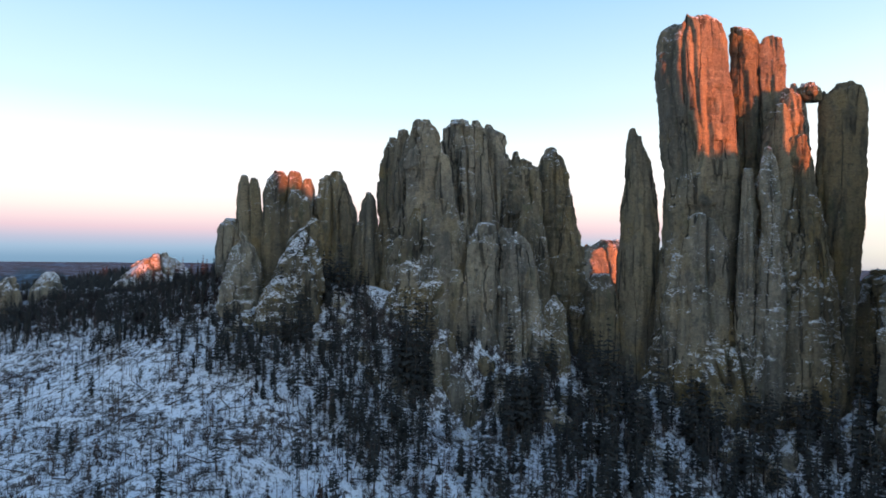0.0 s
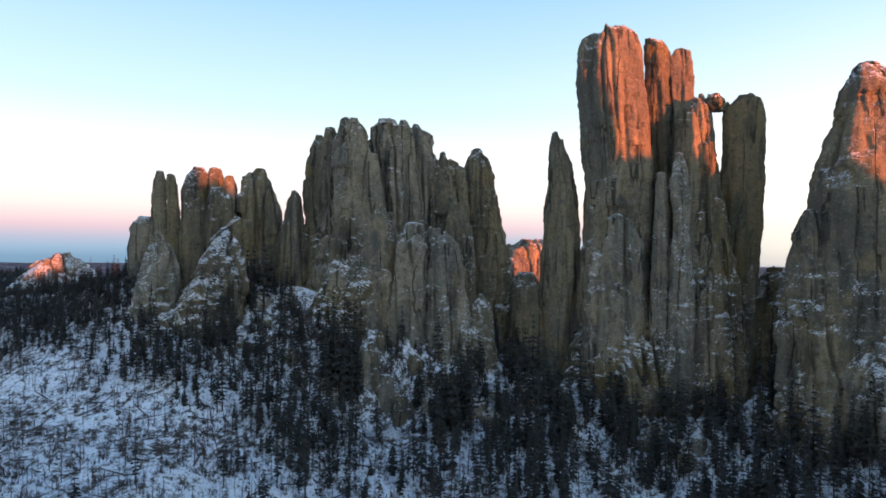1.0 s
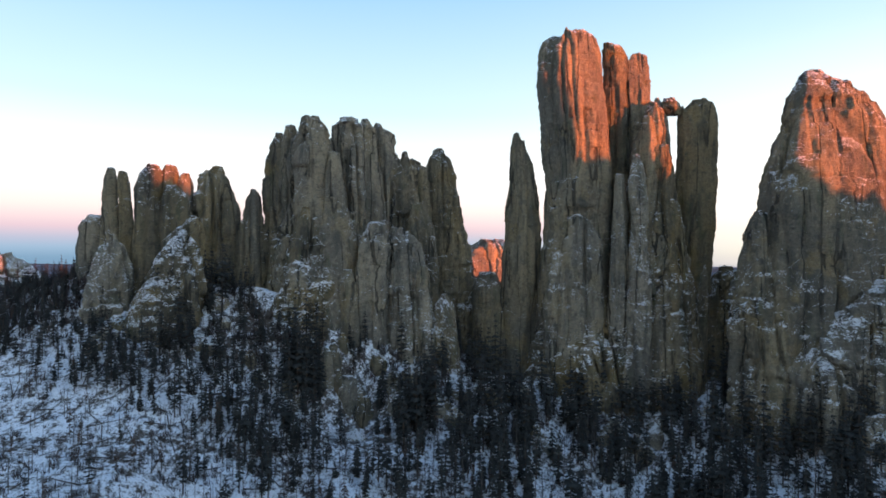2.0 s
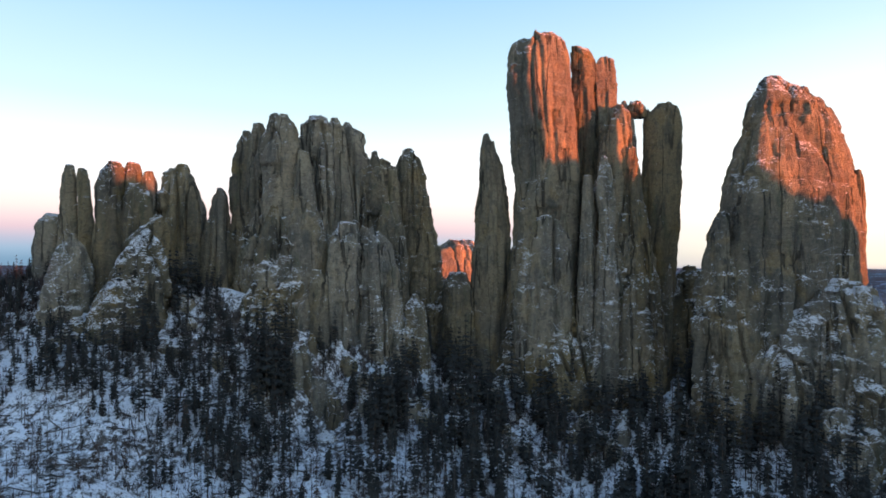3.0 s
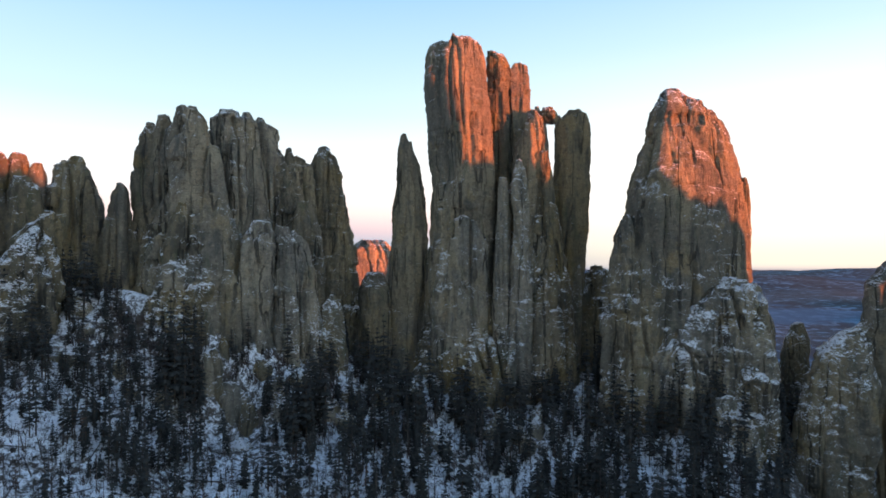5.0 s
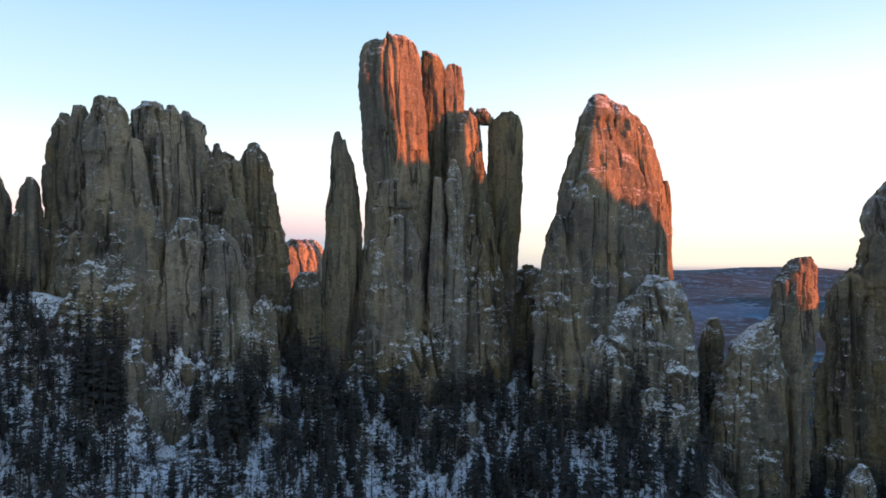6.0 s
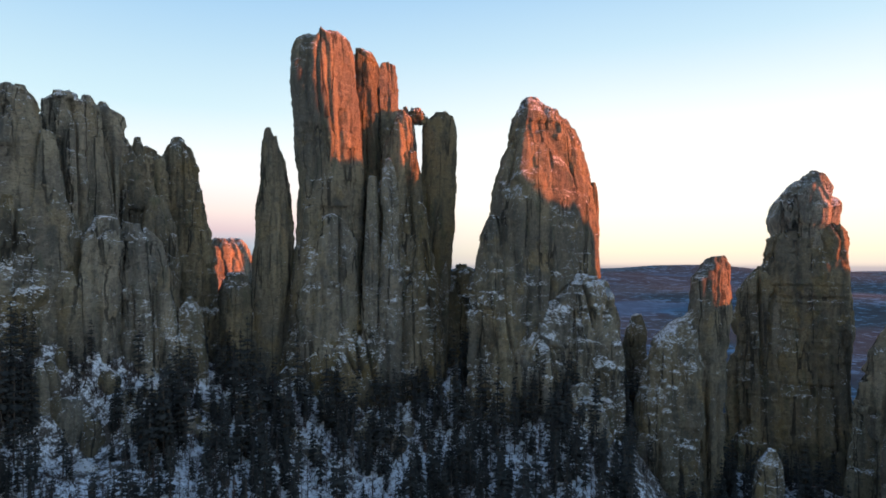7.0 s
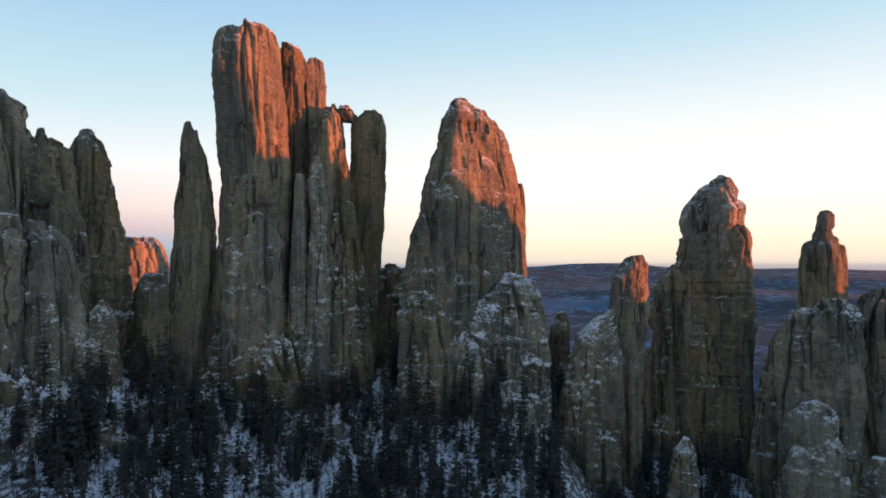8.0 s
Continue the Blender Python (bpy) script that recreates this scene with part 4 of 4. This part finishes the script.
# ---- trees ----
def raw_mesh(name, verts, faces, materials, index=None):
    me = bpy.data.meshes.new(name)
    me.from_pydata([tuple(v) for v in verts], [], faces)
    for m in materials:
        me.materials.append(m)
    if index is not None:
        me.polygons.foreach_set("material_index", np.asarray(index, np.int32))
    me.update()
    return me


def stem(verts, faces, a, b, ra, rb, sides=5):
    """A tapered stick from a to b."""
    a, b = Vector(a), Vector(b)
    d = (b - a).normalized()
    u = d.orthogonal().normalized()
    w = d.cross(u)
    k = len(verts)
    for p, r in ((a, ra), (b, rb)):
        for i in range(sides):
            t = 2 * math.pi * i / sides
            verts.append(tuple(p + r * (math.cos(t) * u + math.sin(t) * w)))
    for i in range(sides):
        j = (i + 1) % sides
        faces.append((k + i, k + j, k + sides + j, k + sides + i))


def pine_shapes(seed, height, spread, start, gaps):
    """Trunk and crown of a conifer: whorls of drooping, forked sprays with an uneven outline."""
    r = random.Random(seed)
    tv, tf = [], []
    lean = (r.uniform(-0.25, 0.25), r.uniform(-0.25, 0.25))
    stem(tv, tf, (0, 0, -0.6), (lean[0] * 0.5, lean[1] * 0.5, height * 0.5), 0.19, 0.12)
    stem(tv, tf, (lean[0] * 0.5, lean[1] * 0.5, height * 0.5), (lean[0], lean[1], height * 0.98), 0.12, 0.02)
    cv, cf = [], []
    z = height * start
    while z < height * 0.985:
        part = (z - height * start) / (height * (1 - start))
        reach = spread * (1 - part) ** 0.75 * (0.35 + 0.65 * min(1, part * 4 + 0.3)) + 0.18
        n = 6 if part < 0.6 else 4
        turn = r.uniform(0, 6.3)
        for i in range(n):
            if r.random() < gaps:
                continue
            a = turn + 2 * math.pi * i / n + r.uniform(-0.35, 0.35)
            ln = reach * r.uniform(0.55, 1.25)
            dx, dy = math.cos(a), math.sin(a)
            wide = 0.30 * ln + 0.12
            tilt = r.uniform(-0.30, 0.12) - 0.12
            zz = z + r.uniform(-0.2, 0.2)
            ox, oy = lean[0] * zz / height, lean[1] * zz / height
            k = len(cv)
            cv.append((ox, oy, zz + 0.14))
            cv.append((ox + dx * ln * 0.55 - dy * wide, oy + dy * ln * 0.55 + dx * wide, zz + tilt * ln * 0.5 - 0.10))
            cv.append((ox + dx * ln * 0.60, oy + dy * ln * 0.60, zz + tilt * ln * 0.4 + 0.20))
            cv.append((ox + dx * ln * 0.55 + dy * wide, oy + dy * ln * 0.55 - dx * wide, zz + tilt * ln * 0.5 - 0.10))
            cv.append((ox + dx * ln, oy + dy * ln, zz + tilt * ln + r.uniform(-0.1, 0.15)))
            cf += [(k, k + 1, k + 2), (k, k + 2, k + 3), (k + 1, k + 4, k + 2), (k + 2, k + 4, k + 3)]
        z += height * 0.074 * r.uniform(0.8, 1.2)
    return (tv, tf), (cv, cf)


def small_fir(seed):
    """A small far conifer of four ragged skirts."""
    r = random.Random(70 + seed)
    v, f = [], []
    for k in range(4):
        z, wide = 0.3 + 0.95 * k, 1.25 - 0.27 * k
        top = len(v)
        v.append((0, 0, z + 1.5))
        for i in range(5):
            a = 1.257 * i + r.uniform(-0.3, 0.3) + k
            out = wide * r.uniform(0.7, 1.25)
            v.append((out * math.cos(a), out * math.sin(a), z + r.uniform(-0.25, 0.2)))
        f += [(top, top + 1 + i, top + 1 + (i + 1) % 5) for i in range(5)]
    return v, f


def snag_shape(seed, height, bushy):
    """A dead standing trunk with bare broken branches."""
    r = random.Random(seed)
    v, f = [], []
    lean = (r.uniform(-0.5, 0.5), r.uniform(-0.5, 0.5))
    stem(v, f, (0, 0, -0.5), (lean[0], lean[1], height), 0.14, 0.035, 4)
    for i in range(bushy):
        z = height * r.uniform(0.22, 0.98)
        a, ln = r.uniform(0, 6.3), r.uniform(0.35, 1.15) * (1.3 - z / height)
        ox, oy = lean[0] * z / height, lean[1] * z / height
        k = len(v)
        rise = r.uniform(-0.25, 0.6) * ln
        v += [(ox, oy, z + 0.05), (ox, oy, z - 0.05), (ox + math.cos(a) * ln, oy + math.sin(a) * ln, z + rise)]
        f.append((k, k + 1, k + 2))
    return v, f


PINES = [pine_shapes(s, h, w, st, g) for s, h, w, st, g in ((1, 13, 1.6, 0.12, 0.10), (2, 11, 1.4, 0.10, 0.12), (3, 15, 1.8, 0.22, 0.18), (4, 8.5, 1.3, 0.06, 0.08), (5, 12, 2.2, 0.30, 0.24), (6, 5.5, 1.1, 0.05, 0.08))]
SNAGS = [snag_shape(s, h, b) for s, h, b in ((11, 9, 40), (12, 7, 30), (13, 10.5, 50), (14, 6, 60), (15, 5, 70), (16, 8, 16))]


def clear_of_rock(x, y, room=0.0):
    ok = np.ones(x.shape, bool)
    for fx, fy, fr in FEET:
        ok &= (x - fx) ** 2 + (y - fy) ** 2 > (fr + room) ** 2
    return ok


def density(x, y, n):
    """How close the live forest and the dead standing timber stand at a place."""
    clump = fractal(np.stack([x * 0.06, y * 0.06, 0 * x], -1) + 40, 3)
    bearing = np.degrees(np.arctan2(x, y))
    edge = np.interp(bearing, [-36, -28, -18, -8, -3, 1, 8, 16, 30], [15, 19, 28, 31, 27, 19, 20, 24, 28]) + 6 * clump
    band = np.clip((edge - n) / 8 + 0.5, 0, 1)
    open_ = np.interp(bearing, [-30, -15, -4, 2, 12, 22, 40], [0.07, 0.20, 0.34, 0.30, 0.58, 0.85, 1.0]) * np.clip(0.85 + 1.3 * clump, 0.25, 1.7)
    thick_ = np.interp(bearing, [-15, -5, 2, 12, 40], [2.3, 1.75, 1.25, 1.25, 1.35]) * np.clip(1 + 0.5 * clump, 0.6, 1.3)
    live = open_ + (thick_ - open_) * band
    live = live * np.interp(n, [-45, -12, 0], [0.12, 0.5, 1.0])
    live = live * np.where((x < -62) & (n < 4), 0.75, 1.0)
    dead = np.interp(bearing, [-20, 0, 15], [0.5, 0.62, 0.40]) * np.interp(n, [0, 12, 30], [0.4, 0.7, 1.0])
    return live, dead


# open ground before the small rocks and up the snowy gully
for cx, cy, cr in ((-1.6, 140, 2.8), (-1.5, 136, 3.0), (-1.5, 132, 3.2), (5.5, 138, 4.5), (5.4, 134, 4.5), (5.3, 130, 4.5), (4.8, 126, 3.5), (1.0, 146, 3.0), (1.5, 149, 2.5), (95, 128, 3.2), (92, 124, 3.0), (94, 134, 3.2), (91, 131, 3.2), (90, 130, 3.0), (87, 127, 3.0), (84, 132, 2.4), (82, 128, 2.4), (67, 130, 2.2), (65, 126, 2.2), (96, 130, 2.5), (94, 127, 2.5), (107, 92, 3.0), (104, 89, 3.0), (110, 100, 2.5), (107, 97, 2.5), (93, 131, 3.0), (90, 128, 3.0), (116, 80, 5), (128, 78, 5), (120, 73, 5), (117, 61, 4), (104, 79, 6), (112, 84, 6), (120, 88, 5), (98, 76, 4)):
    FEET.append((cx, cy, cr))


def scatter():
    r = random.Random(5)
    rs = np.random.RandomState(5)
    x, y = rs.uniform(-190, 235, 30000), rs.uniform(25, 260, 30000)
    n, base = row_distance(x, y)
    live, dead = density(x, y, n)
    pick = rs.rand(len(x))
    room = (n < 85) & (n > -45) & (np.hypot(x, y) > 55) & clear_of_rock(x, y, -0.6)
    a, b = room & (pick < live * 0.42), room & (pick > 1 - dead * 0.5)
    pines, snags = list(zip(x[a].tolist(), y[a].tolist())), list(zip(x[b].tolist(), y[b].tolist()))

    def settle(spots, kinds, lo, hi):
        xy = np.array(spots)
        z = ground_height(xy[:, 0], xy[:, 1])
        return [(x, y, h - 0.1, r.randrange(kinds), r.uniform(0, 6.28), r.uniform(lo, hi)) for (x, y), h in zip(spots, z)]
    def smaller(spots):
        return [(x, y, z, k, t, s * float(np.interp(x, [-95, -45, 0, 40], [0.48, 0.62, 0.70, 1.0]))) for x, y, z, k, t, s in spots]
    # two dark clumps of tall pines
    tall = [(cx + r.gauss(0, 1) * w, cy + r.gauss(0, 1) * w * 0.8) for cx, cy, w, count in ((-7.5, 138.5, 2.2, 26), (17, 131, 2.0, 16), (-32, 147, 3.5, 24), (94, 126, 2.2, 22), (99, 124, 2.0, 12), (101, 117, 2.5, 14), (106, 109, 2.5, 12), (113, 102, 2.5, 12), (118, 98, 2.5, 12), (108, 100, 3.0, 10), (95, 113, 2.5, 14), (104, 104, 2.5, 12), (104, 110, 3.0, 16), (112, 104, 2.5, 12), (97, 107, 3.0, 14), (89, 118, 3.0, 12)) for _ in range(count)]
    tall = [(x, y, z, k % 3, t, s * 1.15) for x, y, z, k, t, s in settle(tall, len(PINES), 0.75, 1.05)]
    return tall + smaller(settle(pines, len(PINES), 0.5, 1.15)), smaller(settle(snags, len(SNAGS), 0.6, 1.1))


def joined(name, spots, shapes, material_):
    """One mesh of many alike plants."""
    allv, flats, sizes, base = [], [], [], 0
    ready = [(np.array(v), np.concatenate([np.array(q) for q in f]), np.array([len(q) for q in f])) for v, f in shapes]
    for x, y, z, k, turn, size in spots:
        v, flat, count = ready[k]
        c, s = math.cos(turn), math.sin(turn)
        allv.append(np.stack([(v[:, 0] * c - v[:, 1] * s) * size + x, (v[:, 0] * s + v[:, 1] * c) * size + y, v[:, 2] * size + z], -1))
        flats.append(flat + base)
        sizes.append(count)
        base += len(v)
    me = bpy.data.meshes.new(name)
    verts = np.concatenate(allv).astype(np.float32)
    sizes, flat = np.concatenate(sizes).astype(np.int32), np.concatenate(flats).astype(np.int32)
    me.vertices.add(len(verts))
    me.vertices.foreach_set("co", verts.ravel())
    me.loops.add(len(flat))
    me.loops.foreach_set("vertex_index", flat)
    me.polygons.add(len(sizes))
    me.polygons.foreach_set("loop_start", np.concatenate([[0], np.cumsum(sizes)[:-1]]).astype(np.int32))
    me.materials.append(material_)
    me.update(calc_edges=True)
    return new(name, me)


def plant_forest():
    pines, snags = scatter()

    def front(spots):
        n = row_distance(np.array([s[0] for s in spots]), np.array([s[1] for s in spots]))[0]
        return [s for s, d in zip(spots, n) if 26 < d < 56]
    single = [s for s in front(pines) if s[0] > -40][:260]
    chosen = set(single)
    rest = [s for s in pines if s not in chosen]
    kinds = {}
    for i, ((tv, tf), (cv, cf)) in enumerate(PINES):
        kinds[i] = (raw_mesh("trunk", tv, tf, [BARK]), raw_mesh("crown", cv, cf, [NEEDLES]))
    for x, y, z, k, turn, size in single:
        tree = tagged(new("pine_tree"), "dark green pine standing in thin snow below the spires", "tree", "pines on the slope")
        tree.matrix_world = pose(x, y, z, 0, 0, math.degrees(turn)) @ Matrix.Scale(size, 4)
        for part_name, me in zip(("trunk", "crown"), kinds[k]):
            new(part_name, me).parent = tree
    # small dense woods on the hill beyond the crest
    hill = np.random.RandomState(31)
    hx, hy = hill.uniform(-290, -60, 9000), hill.uniform(185, 350, 9000)
    back = (row_distance(hx, hy)[0] < -22) & clear_of_rock(hx, hy, 1.0)
    hz = ground_height(hx, hy)
    woods = [(a, b, c - 0.3, hill.randint(3), hill.uniform(0, 6.3), hill.uniform(0.5, 1.0)) for a, b, c, ok in zip(hx, hy, hz, back) if ok]
    tagged(joined("far_woods", woods, [small_fir(s) for s in range(3)], NEEDLES), "small dark woods covering the hill behind the crest", "forest", "", "stuff")
    tagged(joined("pine_forest", rest, [c for t, c in PINES], NEEDLES), "dark pine forest crowding the foot of the spires", "forest", "", "stuff")
    tagged(joined("pine_trunks", rest, [t for t, c in PINES], BARK), "brown trunks of the pine forest", "forest", "", "stuff")
    lone = front(snags)[:60]
    took = set(lone)
    meshes = [raw_mesh("dead_tree", v, f, [DEAD_WOOD]) for v, f in SNAGS]
    for x, y, z, k, turn, size in lone:
        t = tagged(new("dead_tree", meshes[k]), "bare grey dead tree trunk standing in snow", "dead tree", "dead trees on the slope")
        t.matrix_world = pose(x, y, z, 0, 0, math.degrees(turn)) @ Matrix.Scale(size, 4)
    tagged(joined("dead_timber", [s for s in snags if s not in took], SNAGS, DEAD_WOOD), "bare standing dead timber on the snowy slope", "dead trees", "", "stuff")
    old = snags[::11]
    ghosts = [pine_shapes(s, h, w, st, 0.45)[1] for s, h, w, st in ((41, 10, 1.5, 0.2), (42, 8, 1.3, 0.15), (43, 11, 1.4, 0.3), (44, 6, 1.1, 0.1), (45, 9, 1.2, 0.25), (46, 7, 1.2, 0.1))]
    tagged(joined("dead_pines", old, ghosts, BROWN_NEEDLES), "reddish-brown dead pines standing on the snowy slope", "dead trees", "", "stuff")


def fallen_logs():
    v, f = [], []
    rs = np.random.RandomState(9)
    x, y, a, ln = rs.uniform(-120, 25, 460), rs.uniform(60, 150, 460), rs.uniform(0, 3.14, 460), rs.uniform(2, 6, 460)
    n = row_distance(x, y)[0]
    ex, ey = x + ln * np.cos(a), y + ln * np.sin(a)
    z0, z1 = ground_height(x, y), ground_height(ex, ey)
    for i in np.flatnonzero((n > 12) & (n < 85)):
        stem(v, f, (x[i], y[i], z0[i] + 0.12), (ex[i], ey[i], z1[i] + 0.15), 0.13, 0.06)
    tagged(new("fallen_logs", raw_mesh("fallen_logs", v, f, [DEAD_WOOD])), "fallen grey logs lying scattered in the snow", "logs", "", "stuff")


def brush():
    """Low bare shrubs, saplings and debris poking through the snow."""
    rs = np.random.RandomState(21)
    x, y = rs.uniform(-150, 215, 44000), rs.uniform(40, 215, 44000)
    n = row_distance(x, y)[0]
    clump = fractal(np.stack([x * 0.07, y * 0.07, 0 * x], -1) + 90, 3)
    ok = (n < 85) & (n > -25) & (np.hypot(x, y) > 60) & clear_of_rock(x, y) & (rs.rand(len(x)) < np.interp(np.degrees(np.arctan2(x, y)), [-25, -10], [0.35, 1.0]) + 0.6 * clump)
    thicket = np.clip((20 - n) / 8, 0, 1) * (n > -6) * np.clip((60 - x) / 30, 0, 1)
    ok |= (n < 24) & (n > -12) & clear_of_rock(x, y) & (rs.rand(len(x)) < thicket)
    x, y, thicket = x[ok], y[ok], thicket[ok]
    z = ground_height(x, y)
    shapes = []
    for s in range(5):
        r = random.Random(s)
        v, f = [], []
        for _ in range(9):
            a, ln, up = r.uniform(0, 6.3), r.uniform(0.3, 0.9), r.uniform(0.3, 1.3)
            k = len(v)
            ox, oy = r.uniform(-0.4, 0.4), r.uniform(-0.4, 0.4)
            v += [(ox - 0.07 * math.sin(a), oy + 0.07 * math.cos(a), -0.1), (ox + 0.07 * math.sin(a), oy - 0.07 * math.cos(a), -0.1), (ox + ln * math.cos(a), oy + ln * math.sin(a), up)]
            f.append((k, k + 1, k + 2))
        shapes.append((v, f))
    spots = [(a, b, c, rs.randint(5), rs.uniform(0, 6.28), rs.uniform(0.5, 1.3) * (1 + 0.9 * d)) for a, b, c, d in zip(x, y, z, thicket)]
    tagged(joined("brush", spots, shapes, BRUSH), "bare brown brush and debris poking through the snow", "brush", "", "stuff")


plant_forest()
fallen_logs()
brush()
